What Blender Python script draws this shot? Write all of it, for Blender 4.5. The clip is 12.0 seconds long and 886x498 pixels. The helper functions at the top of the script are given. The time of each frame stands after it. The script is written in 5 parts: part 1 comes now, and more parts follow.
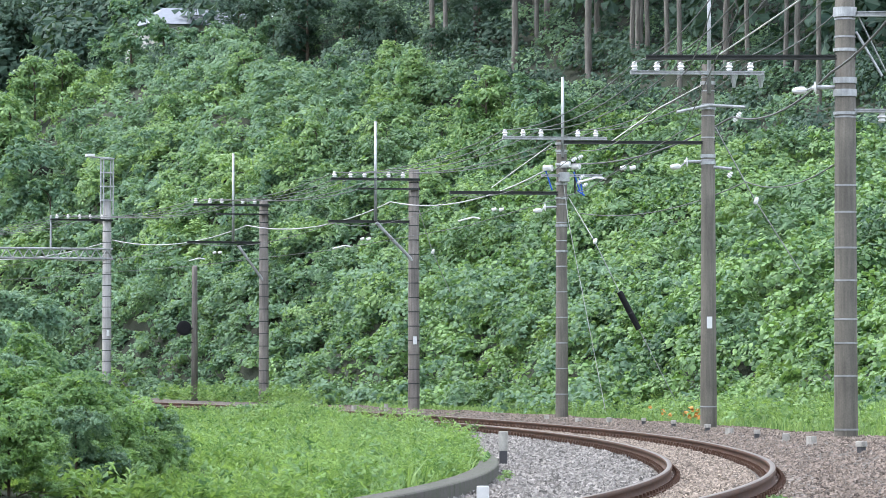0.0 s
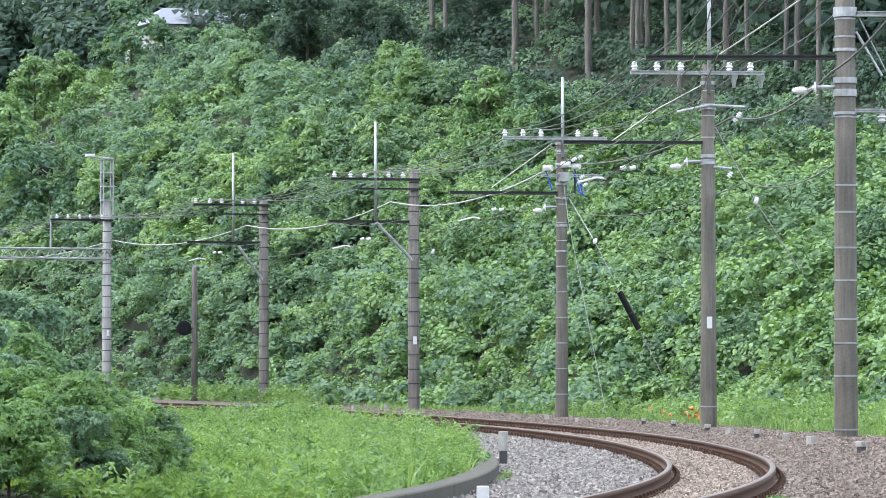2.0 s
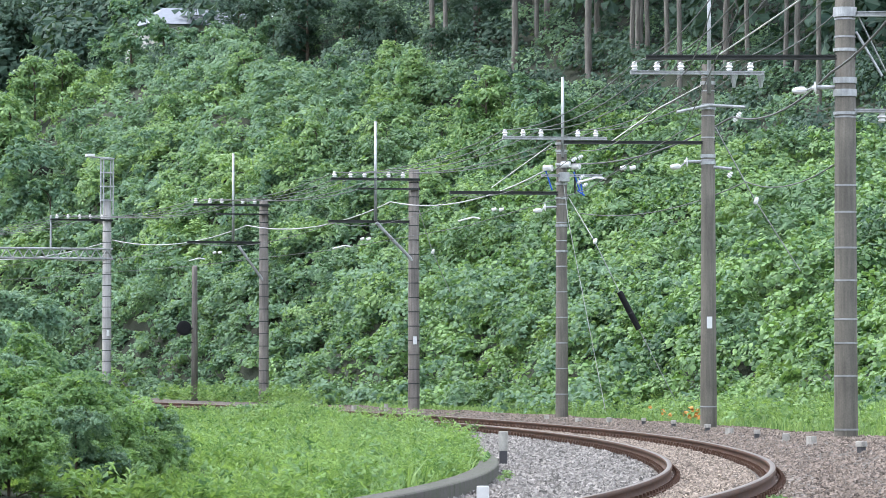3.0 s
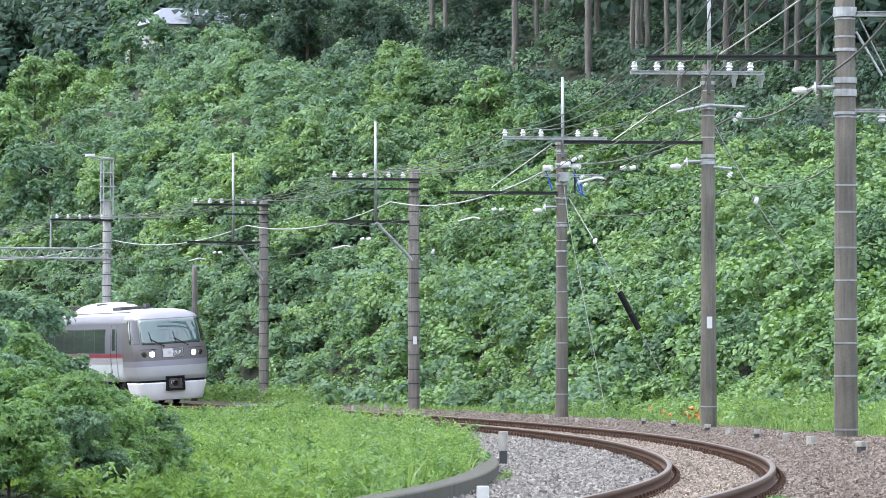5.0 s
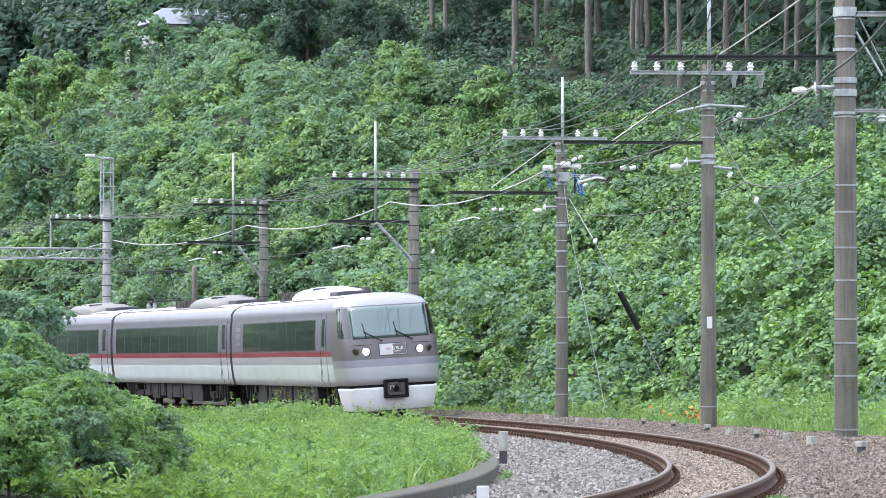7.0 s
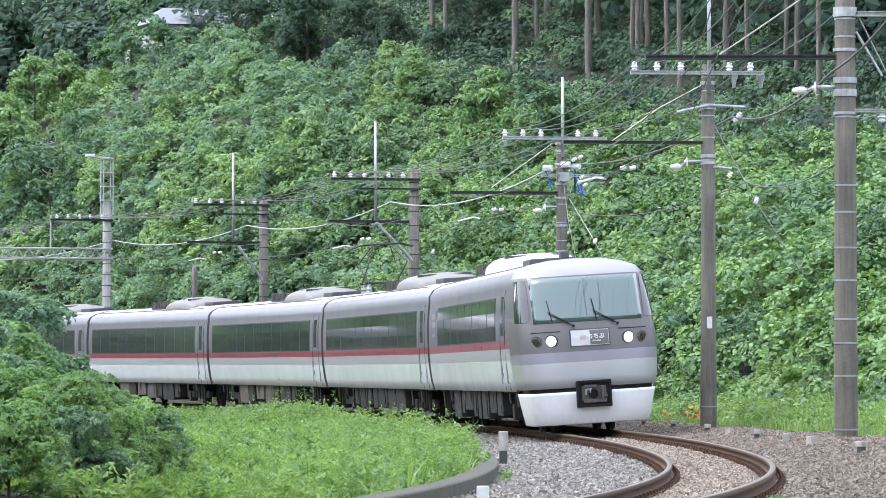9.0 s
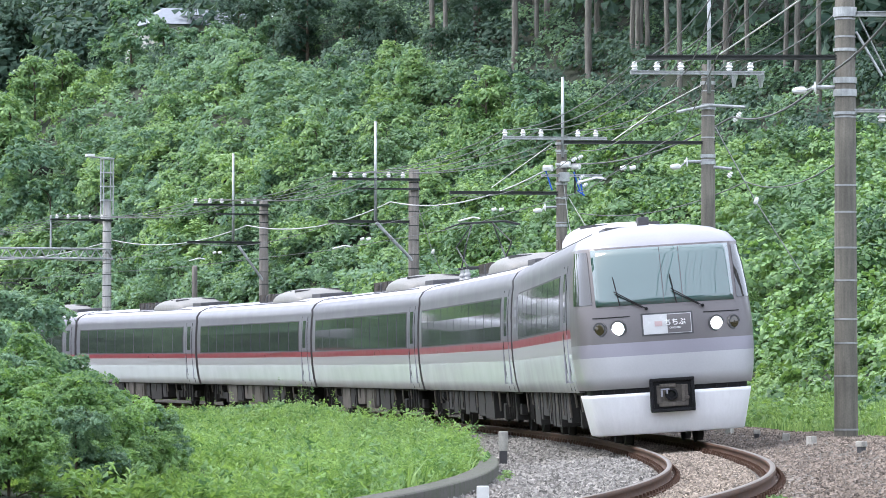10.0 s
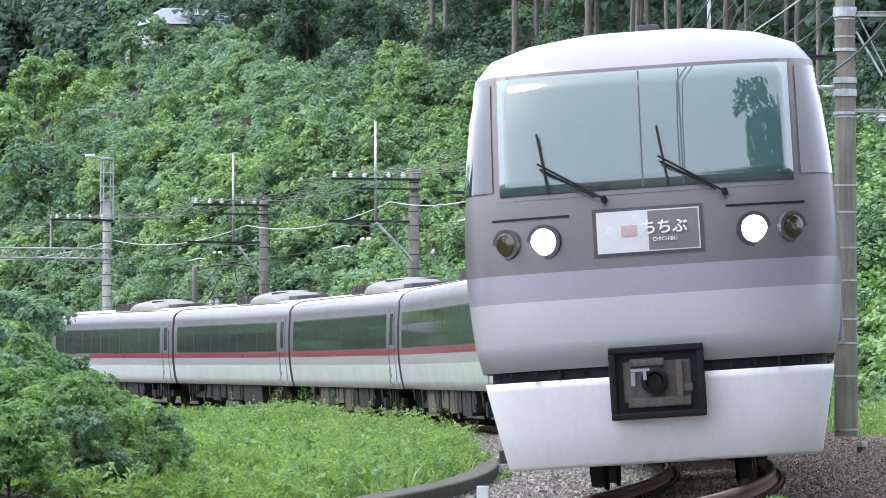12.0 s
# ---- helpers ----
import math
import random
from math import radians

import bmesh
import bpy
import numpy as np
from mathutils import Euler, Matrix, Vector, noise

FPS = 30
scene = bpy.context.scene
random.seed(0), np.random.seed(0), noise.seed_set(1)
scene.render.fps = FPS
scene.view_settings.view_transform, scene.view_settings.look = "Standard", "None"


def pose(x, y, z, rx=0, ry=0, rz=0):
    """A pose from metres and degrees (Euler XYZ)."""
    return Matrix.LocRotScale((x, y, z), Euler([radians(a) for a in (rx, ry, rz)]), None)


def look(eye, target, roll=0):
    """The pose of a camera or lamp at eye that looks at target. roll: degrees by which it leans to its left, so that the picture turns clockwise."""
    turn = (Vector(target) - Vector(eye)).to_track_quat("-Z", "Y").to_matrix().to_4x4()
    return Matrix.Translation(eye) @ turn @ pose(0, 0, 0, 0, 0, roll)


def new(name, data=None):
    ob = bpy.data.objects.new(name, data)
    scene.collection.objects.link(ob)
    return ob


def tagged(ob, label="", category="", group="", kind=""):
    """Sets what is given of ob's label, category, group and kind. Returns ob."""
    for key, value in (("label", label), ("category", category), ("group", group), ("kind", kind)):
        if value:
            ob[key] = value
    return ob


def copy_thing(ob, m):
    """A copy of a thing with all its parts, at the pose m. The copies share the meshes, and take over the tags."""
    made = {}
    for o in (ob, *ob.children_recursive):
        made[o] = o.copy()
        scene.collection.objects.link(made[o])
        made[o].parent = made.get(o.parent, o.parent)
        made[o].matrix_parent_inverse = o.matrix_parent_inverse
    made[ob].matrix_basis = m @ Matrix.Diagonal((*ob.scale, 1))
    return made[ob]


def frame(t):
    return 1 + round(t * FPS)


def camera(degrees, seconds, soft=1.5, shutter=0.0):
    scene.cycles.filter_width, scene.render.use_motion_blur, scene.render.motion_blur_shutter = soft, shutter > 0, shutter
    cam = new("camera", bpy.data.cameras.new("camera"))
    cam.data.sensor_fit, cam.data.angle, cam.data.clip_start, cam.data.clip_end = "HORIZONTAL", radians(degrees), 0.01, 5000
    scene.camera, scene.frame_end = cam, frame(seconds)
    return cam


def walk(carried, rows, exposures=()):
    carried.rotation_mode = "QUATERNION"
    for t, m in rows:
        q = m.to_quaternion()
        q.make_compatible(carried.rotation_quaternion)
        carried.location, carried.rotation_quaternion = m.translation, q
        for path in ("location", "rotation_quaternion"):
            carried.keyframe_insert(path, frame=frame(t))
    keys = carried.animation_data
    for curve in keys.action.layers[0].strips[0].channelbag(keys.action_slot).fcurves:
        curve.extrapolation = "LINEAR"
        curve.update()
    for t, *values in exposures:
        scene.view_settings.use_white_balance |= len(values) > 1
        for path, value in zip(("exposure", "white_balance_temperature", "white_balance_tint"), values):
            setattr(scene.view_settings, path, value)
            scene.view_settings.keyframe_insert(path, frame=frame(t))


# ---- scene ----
# camera: a long lens on a tripod beside the line, looking along the curve
EYE = (0.0, 0.0, 1.034)
cam = camera(11.79, 12.0, soft=0.65)
still = pose(EYE[0], EYE[1], EYE[2], 90 + 1.756, 0, 0)
walk(cam, [(0.0, still), (12.0, still)])
scene.view_settings.exposure = 0.57

# ---- light: a bright overcast sky and a wide, weak sun ----
SUN_EL, SUN_ROT = radians(60), radians(280)
world = bpy.data.worlds.new("world")
scene.world = world
world.use_nodes = True
wn = world.node_tree.nodes
wl = world.node_tree.links
wn.clear()
sky = wn.new("ShaderNodeTexSky")
sky.sky_type = "NISHITA"
sky.sun_disc = False
sky.sun_elevation, sky.sun_rotation = SUN_EL, SUN_ROT
sky.air_density, sky.dust_density = 1.0, 3.0
hazy = wn.new("ShaderNodeBackground")
hazy.inputs[1].default_value = 0.10
wl.new(sky.outputs[0], hazy.inputs[0])
cloud = wn.new("ShaderNodeBackground")
cloud.inputs[0].default_value = (0.90, 0.96, 1.12, 1)
cloud.inputs[1].default_value = 1.25
both = wn.new("ShaderNodeAddShader")
wl.new(hazy.outputs[0], both.inputs[0])
wl.new(cloud.outputs[0], both.inputs[1])
wout = wn.new("ShaderNodeOutputWorld")
wl.new(both.outputs[0], wout.inputs[0])
sun = new("sun", bpy.data.lights.new("sun", "SUN"))
sun.data.energy, sun.data.angle, sun.data.color = 1.5, radians(25), (1.0, 0.97, 0.92)
sun.matrix_world = look((30 * math.sin(SUN_ROT) * math.cos(SUN_EL), 30 * math.cos(SUN_ROT) * math.cos(SUN_EL), 30 * math.sin(SUN_EL)), (0, 0, 0))

# ---- the line: a curve of about 297 m radius, in metres along it ----
X0, Y0, PSI0, K0, K1, K2 = 2.9735, 85.655, 0.06268, -0.003246, -2.24e-6, -3.716e-8
GRADE, KZ, KZ3, CANT = 0.000853, 0.0001156, 1.231e-6, 0.06296
S_MIN, S_MAX, S_STEP = -420.0, 240.0, 0.5
_s = np.arange(S_MIN, S_MAX + 0.01, S_STEP)
_e = _s.clip(-130, 70)
_psi = PSI0 + K0 * _s + K1 * _e ** 2 / 2 + K2 * _e ** 3 / 6
_dx, _dy = np.sin(_psi), -np.cos(_psi)
_X = np.concatenate([[0], np.cumsum((_dx[1:] + _dx[:-1]) / 2 * S_STEP)])
_Y = np.concatenate([[0], np.cumsum((_dy[1:] + _dy[:-1]) / 2 * S_STEP)])
_X += X0 - np.interp(0, _s, _X)
_Y += Y0 - np.interp(0, _s, _Y)
_c = _s.clip(-170, 60)
_Z = GRADE * _c + KZ * _c ** 2 / 2 + KZ3 * _c ** 3 / 6


def on_line(s, a=0.0, z=0.0, cant=False):
    """Places at s metres along the line, a metres to its outer side and z above the rails (arrays or numbers)."""
    s, a, z = np.broadcast_arrays(np.asarray(s, float), np.asarray(a, float), np.asarray(z, float))
    psi = np.interp(s, _s, _psi)
    if cant:
        a, z = a * math.cos(CANT) - z * math.sin(CANT), a * math.sin(CANT) + z * math.cos(CANT)
    return np.stack([np.interp(s, _s, _X) + np.cos(psi) * a, np.interp(s, _s, _Y) + np.sin(psi) * a, np.interp(s, _s, _Z) + z], -1)


def heading(s):
    return float(np.interp(s, _s, _psi))


def line_pose(s, a=0.0, z=0.0):
    """Upright pose on the line: local x runs along the line towards the camera, local y to the outer side."""
    p = on_line(s, a, z)
    return Matrix.Translation(p) @ Matrix.Rotation(heading(s) - math.pi / 2, 4, "Z")


def smooth(e0, e1, x):
    u = np.clip((np.asarray(x, float) - e0) / (e1 - e0), 0, 1)
    return u * u * (3 - 2 * u)


def bumps(x, y, scale, seed=0.0):
    """Cheap smooth noise in -1..1 on arrays."""
    x, y = np.asarray(x, float) / scale + seed * 7.13, np.asarray(y, float) / scale + seed * 3.71
    return (np.sin(x * 1.7 + 1.3 * np.sin(y * 1.1 + seed)) + np.sin(y * 1.9 + 1.7 * np.sin(x * 0.9 + 2.0 * seed)) + np.sin((x + y) * 1.3 + 0.7)) / 3


def hill_top(s):
    return np.interp(s, [-220, -160, -148, -137, -127, -114, -100, -82, -66, -48, -20, 0, 25, 60], [13.5, 15, 16.2, 17.4, 17.6, 16.2, 14.3, 12.4, 10.5, 8.7, 6.2, 5, 3.5, 3])


def foot(s):
    return 5.4 + np.clip(np.asarray(s, float) - 18, 0, 200) * 0.12


def ground_z(s, a):
    """Height of the ground over the rails at (s, a)."""
    s, a = np.broadcast_arrays(np.asarray(s, float), np.asarray(a, float))
    z = np.full(s.shape, -0.17)
    z = z + np.clip(a, -1.6, 1.6) * math.sin(CANT) * (1 - smooth(1.6, 3.0, np.abs(a)))
    z = z - 0.04 * smooth(5, 34, s) * (1 - smooth(1.6, 2.6, np.abs(a)))
    lean = z + 0.17
    # inner side: shoulder, drain, bank
    z = np.where(a < -1.5, lean - 0.17 - 0.20 * smooth(1.5, 2.7, -a), z)
    z = np.where(a < -3.2, -0.37 + 0.26 * smooth(3.2, 6.5, -a) + 0.08 * bumps(s, a, 3.0) + 0.30 * smooth(3.2, 5.0, -a) * np.exp(-((s + 10) / 12) ** 2 - ((a + 5.4) / 1.6) ** 2), z)
    z = np.where(a < -9, z + 0.4 * smooth(9, 40, -a), z)
    # outer side: raised shoulder, ledge, hill
    near = smooth(0, 30, s)
    z = np.where(a > 1.5, lean - 0.17 + (0.22 + 0.06 * near) * smooth(1.5, 2.8, a), z)
    z = np.where(a > 3.4, z - 0.10 * smooth(3.4, 4.6, a) + 0.04 * bumps(s, a, 2.0), z)
    d = a - foot(s)
    rise = hill_top(s) * (1 - np.exp(-np.clip(d, 0, 200) / 9.0)) * 1.15
    z = np.where(d > 0, z + rise + np.clip(d - 16, 0, 300) * np.where((s < -50) & (s > -130), 0.10, 0.03) + np.clip(rise, 0, 1) * 0.5 * bumps(s, a, 4.0, 1.0), z)
    return z


# ---- mesh helpers ----
def mesh_from(name, verts, faces, mats=(), index=None, flat=True):
    """A mesh from arrays; faces: array (n, 3 or 4)."""
    me = bpy.data.meshes.new(name)
    verts, faces = np.asarray(verts, np.float32), np.asarray(faces, np.int32)
    n, k = faces.shape
    me.vertices.add(len(verts))
    me.vertices.foreach_set("co", verts.ravel())
    me.loops.add(n * k)
    me.loops.foreach_set("vertex_index", faces.ravel())
    me.polygons.add(n)
    me.polygons.foreach_set("loop_start", np.arange(n, dtype=np.int32) * k)
    me.polygons.foreach_set("loop_total", np.full(n, k, np.int32))
    me.polygons.foreach_set("use_smooth", np.full(n, not flat))
    for m in mats:
        me.materials.append(m)
    if index is not None:
        me.polygons.foreach_set("material_index", np.asarray(index, np.int32))
    me.update(calc_edges=True)
    me.validate()
    return me


def part(name, bm, material, parent, label="", smooth_faces=False):
    """Links a bmesh (or a mesh) as one mesh object under a thing or a part."""
    if isinstance(bm, bmesh.types.BMesh):
        bmesh.ops.recalc_face_normals(bm, faces=bm.faces[:])
        me = bpy.data.meshes.new(name)
        bm.to_mesh(me)
        bm.free()
        if smooth_faces:
            me.polygons.foreach_set("use_smooth", np.ones(len(me.polygons), bool))
        me.materials.append(material)
    else:
        me = bm
    ob = new(name, me)
    ob.parent = parent
    return tagged(ob, label)


def box(bm, x0, x1, y0, y1, z0, z1, bevel=0.0):
    r = bmesh.ops.create_cube(bm, size=1, matrix=Matrix.Translation(((x0 + x1) / 2, (y0 + y1) / 2, (z0 + z1) / 2)) @ Matrix.Diagonal((x1 - x0, y1 - y0, z1 - z0, 1)))
    if bevel:
        edges = {e for v in r["verts"] for e in v.link_edges}
        bmesh.ops.bevel(bm, geom=list(edges), offset=bevel, segments=2, affect="EDGES", profile=0.7)
    return bm


def rod(bm, p, q, r0, r1=None, n=10):
    """A round bar from p to q."""
    p, q = Vector(p), Vector(q)
    d = q - p
    m = Matrix.Translation((p + q) / 2) @ d.to_track_quat("Z", "Y").to_matrix().to_4x4()
    bmesh.ops.create_cone(bm, cap_ends=True, segments=n, radius1=r0, radius2=r0 if r1 is None else r1, depth=d.length, matrix=m)
    return bm


def lathe(bm, p, axis, prof, n=12):
    """A turned form: prof is a list of (distance along the axis, radius)."""
    q = Vector(axis).to_track_quat("Z", "Y").to_matrix().to_4x4()
    m = Matrix.Translation(p) @ q
    rings = [[bm.verts.new(m @ Vector((r * math.cos(2 * math.pi * i / n), r * math.sin(2 * math.pi * i / n), h))) for i in range(n)] for h, r in prof]
    for u, v in zip(rings, rings[1:]):
        for i in range(n):
            bm.faces.new((u[i], u[(i + 1) % n], v[(i + 1) % n], v[i]))
    bm.faces.new(rings[0][::-1])
    bm.faces.new(rings[-1])
    return bm


def tube(points, r, n=6):
    """A bent round bar or wire through points, as arrays of vertices and faces."""
    p = np.asarray(points, float)
    t = np.gradient(p, axis=0)
    t /= np.linalg.norm(t, axis=1)[:, None]
    up = np.where(np.abs(t[:, 2:]) > 0.9, [[1.0, 0, 0]], [[0, 0, 1.0]])
    u = np.cross(t, up)
    u /= np.linalg.norm(u, axis=1)[:, None]
    w = np.cross(t, u)
    ang = np.arange(n) * 2 * math.pi / n
    ring = np.cos(ang)[None, :, None] * u[:, None] + np.sin(ang)[None, :, None] * w[:, None]
    r = np.broadcast_to(np.asarray(r, float), (len(p),))
    v = (p[:, None] + ring * r[:, None, None]).reshape(-1, 3)
    i, j = np.meshgrid(np.arange(len(p) - 1), np.arange(n), indexing="ij")
    f = np.stack([i * n + j, i * n + (j + 1) % n, (i + 1) * n + (j + 1) % n, (i + 1) * n + j], -1).reshape(-1, 4)
    return v, f


def track_shift(s):
    """How far the near rails are moved outwards and down from the train's line, to fit the camera's view."""
    u = smooth(5, 34, s)
    return 0.075 * u, -0.04 * u


def sweep(name, s0, s1, step, profile, mats, cant=True, shift=False):
    """A closed profile of (a, z) drawn along the line."""
    s = np.linspace(s0, s1, max(2, int((s1 - s0) / step) + 1))
    prof = np.asarray(profile, float)
    n = len(prof)
    da, dz = track_shift(s) if shift else (np.zeros(len(s)), np.zeros(len(s)))
    v = on_line(s[:, None], prof[None, :, 0] + da[:, None], prof[None, :, 1] + dz[:, None], cant).reshape(-1, 3)
    i, j = np.meshgrid(np.arange(len(s) - 1), np.arange(n), indexing="ij")
    f = np.stack([i * n + j, (i + 1) * n + j, (i + 1) * n + (j + 1) % n, i * n + (j + 1) % n], -1).reshape(-1, 4)
    return mesh_from(name, v, f, mats, flat=False)


# ---- materials ----
def material(name, color, rough=0.7, metal=0.0, vary=0.25, scale=8.0, fine=60.0, bump=0.15, bump_size=0.01, second=None, spec=0.5, random_by="", emission=None, coat=0.0, aniso=(1, 1, 1), stains=0.0):
    """A surface with broad and fine variation of colour, uneven gloss and relief, in object metres."""
    m = bpy.data.materials.new(name)
    m.use_nodes = True
    nt = m.node_tree
    nd, lk = nt.nodes, nt.links
    bsdf = nd["Principled BSDF"]
    co = nd.new("ShaderNodeTexCoord")
    mp = nd.new("ShaderNodeMapping")
    mp.inputs["Scale"].default_value = aniso
    lk.new(co.outputs["Object"], mp.inputs[0])
    big = nd.new("ShaderNodeTexNoise")
    big.inputs["Scale"].default_value, big.inputs["Detail"].default_value = scale, 5
    lk.new(mp.outputs[0], big.inputs["Vector"])
    small = nd.new("ShaderNodeTexNoise")
    small.inputs["Scale"].default_value, small.inputs["Detail"].default_value = fine, 4
    lk.new(mp.outputs[0], small.inputs["Vector"])
    ramp = nd.new("ShaderNodeValToRGB")
    c2 = second or tuple(c * (1 - vary) for c in color)
    ramp.color_ramp.elements[0].position, ramp.color_ramp.elements[1].position = 0.36, 0.64
    ramp.color_ramp.elements[0].color = (*c2, 1)
    ramp.color_ramp.elements[1].color = (*color, 1)
    lk.new(big.outputs[0], ramp.inputs[0])
    mix = nd.new("ShaderNodeMix")
    mix.data_type, mix.blend_type = "RGBA", "MULTIPLY"
    mix.inputs[0].default_value = min(1.0, vary * 1.5)
    lk.new(ramp.outputs[0], mix.inputs[6])
    grey = nd.new("ShaderNodeMapRange")
    grey.inputs[1].default_value, grey.inputs[2].default_value, grey.inputs[3].default_value, grey.inputs[4].default_value = 0.3, 0.7, 0.62, 1.25
    lk.new(small.outputs[0], grey.inputs[0])
    lk.new(grey.outputs[0], mix.inputs[7])
    out = mix.outputs[2]
    if random_by:
        if random_by == "object":
            rn = nd.new("ShaderNodeObjectInfo").outputs["Random"]
        else:
            rn = nd.new("ShaderNodeNewGeometry").outputs["Random Per Island"]
        rr = nd.new("ShaderNodeMapRange")
        rr.inputs[3].default_value, rr.inputs[4].default_value = 0.40, 1.55
        lk.new(rn, rr.inputs[0])
        mr = nd.new("ShaderNodeMix")
        mr.data_type, mr.blend_type = "RGBA", "MULTIPLY"
        mr.inputs[0].default_value = 1.0
        lk.new(out, mr.inputs[6])
        lk.new(rr.outputs[0], mr.inputs[7])
        out = mr.outputs[2]
    if stains:
        st = nd.new("ShaderNodeTexNoise")
        st.inputs["Scale"].default_value, st.inputs["Detail"].default_value = 3.0, 6
        sm = nd.new("ShaderNodeMapping")
        sm.inputs["Scale"].default_value = (6, 6, 0.35)
        lk.new(co.outputs["Object"], sm.inputs[0])
        lk.new(sm.outputs[0], st.inputs["Vector"])
        sr = nd.new("ShaderNodeMapRange")
        sr.inputs[1].default_value, sr.inputs[2].default_value, sr.inputs[3].default_value, sr.inputs[4].default_value = 0.35, 0.62, 1 - stains, 1.0
        lk.new(st.outputs[0], sr.inputs[0])
        ms = nd.new("ShaderNodeMix")
        ms.data_type, ms.blend_type = "RGBA", "MULTIPLY"
        ms.inputs[0].default_value = 1.0
        lk.new(out, ms.inputs[6])
        lk.new(sr.outputs[0], ms.inputs[7])
        out = ms.outputs[2]
    lk.new(out, bsdf.inputs["Base Color"])
    ro = nd.new("ShaderNodeMapRange")
    ro.inputs[3].default_value, ro.inputs[4].default_value = max(0.02, rough - 0.12 * min(1, rough * 2)), min(1, rough + 0.12 * min(1, rough * 2))
    lk.new(big.outputs[0], ro.inputs[0])
    lk.new(ro.outputs[0], bsdf.inputs["Roughness"])
    bsdf.inputs["Metallic"].default_value = metal
    bsdf.inputs["Specular IOR Level"].default_value = spec
    bsdf.inputs["Coat Weight"].default_value = coat
    if bump:
        bp = nd.new("ShaderNodeBump")
        bp.inputs["Strength"].default_value, bp.inputs["Distance"].default_value = bump, bump_size
        lk.new(small.outputs[0], bp.inputs["Height"])
        lk.new(bp.outputs[0], bsdf.inputs["Normal"])
    if emission:
        bsdf.inputs["Emission Color"].default_value = (*emission[0], 1)
        bsdf.inputs["Emission Strength"].default_value = emission[1]
    return m


def leaf_material(name, dark, light, through_amount=0.35, gloss=0.35, patch=0.35):
    """Leaves: each its own green, broad patches of lighter and darker growth, some light passing through."""
    m = bpy.data.materials.new(name)
    m.use_nodes = True
    nd, lk = m.node_tree.nodes, m.node_tree.links
    bsdf = nd["Principled BSDF"]
    geo = nd.new("ShaderNodeNewGeometry")
    co = nd.new("ShaderNodeTexCoord")
    big = nd.new("ShaderNodeTexNoise")
    big.inputs["Scale"].default_value, big.inputs["Detail"].default_value = patch, 3
    lk.new(co.outputs["Object"], big.inputs["Vector"])
    half = nd.new("ShaderNodeMath")
    half.operation = "MULTIPLY_ADD"
    half.inputs[1].default_value = 0.55
    lk.new(geo.outputs["Random Per Island"], half.inputs[0])
    spread = nd.new("ShaderNodeMapRange")
    spread.inputs[1].default_value, spread.inputs[2].default_value, spread.inputs[4].default_value = 0.3, 0.7, 0.55
    lk.new(big.outputs[0], spread.inputs[0])
    lk.new(spread.outputs[0], half.inputs[2])
    ramp = nd.new("ShaderNodeValToRGB")
    ramp.color_ramp.elements[0].position, ramp.color_ramp.elements[1].position = 0.15, 0.95
    ramp.color_ramp.elements[0].color = (*dark, 1)
    ramp.color_ramp.elements[1].color = (*light, 1)
    lk.new(half.outputs[0], ramp.inputs[0])
    lk.new(ramp.outputs[0], bsdf.inputs["Base Color"])
    bsdf.inputs["Roughness"].default_value = 0.6 - 0.3 * gloss
    bsdf.inputs["Specular IOR Level"].default_value = gloss
    tr = nd.new("ShaderNodeBsdfTranslucent")
    warm = nd.new("ShaderNodeMix")
    warm.data_type, warm.blend_type = "RGBA", "MULTIPLY"
    warm.inputs[0].default_value = 1.0
    warm.inputs[7].default_value = (1.25, 1.2, 0.6, 1)
    lk.new(ramp.outputs[0], warm.inputs[6])
    lk.new(warm.outputs[2], tr.inputs[0])
    mx = nd.new("ShaderNodeMixShader")
    mx.inputs[0].default_value = through_amount
    lk.new(bsdf.outputs[0], mx.inputs[1])
    lk.new(tr.outputs[0], mx.inputs[2])
    lk.new(mx.outputs[0], nd["Material Output"].inputs[0])
    return m


M_KUDZU = leaf_material("vine_leaf", (0.038, 0.105, 0.055), (0.305, 0.490, 0.200), 0.30, 0.34, 0.3)
# bluish tint puts the far slope's haze into this leaf colour
M_SHRUB = leaf_material("hazed_shrub_leaf", (0.078, 0.165, 0.112), (0.290, 0.445, 0.295), 0.42, 0.25, 0.25)
M_BRIGHT = leaf_material("young_leaf", (0.085, 0.190, 0.088), (0.325, 0.480, 0.215), 0.34, 0.3, 0.4)
M_THICKET = leaf_material("thicket_leaf", (0.040, 0.098, 0.058), (0.205, 0.345, 0.180), 0.30, 0.3, 0.3)
M_BUSH = leaf_material("bush_leaf", (0.092, 0.195, 0.092), (0.310, 0.490, 0.205), 0.45, 0.30, 0.6)
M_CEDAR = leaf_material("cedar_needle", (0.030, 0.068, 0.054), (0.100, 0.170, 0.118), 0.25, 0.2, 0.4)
M_GRASS = leaf_material("grass_blade", (0.095, 0.205, 0.075), (0.325, 0.485, 0.200), 0.42, 0.3, 0.6)
M_FLOWER = material("orange_petal", (0.70, 0.34, 0.08), 0.6, vary=0.2)
# near-black base colour, so soil between the leaves reads as deep shade
M_SOIL = material("shade_dark_soil_litter", (0.026, 0.036, 0.018), 0.95, vary=0.5, scale=1.2, fine=18, bump=0.6, bump_size=0.06, second=(0.016, 0.024, 0.012))
M_BALLAST = material("ballast_bed", (0.12, 0.105, 0.090), 0.92, vary=0.4, scale=1.5, fine=26, bump=0.8, bump_size=0.04, second=(0.11, 0.095, 0.08))
M_STONE_G = material("grey_ballast_stone", (0.285, 0.27, 0.25), 0.9, vary=0.3, scale=6, fine=90, random_by="island", bump=0.3)
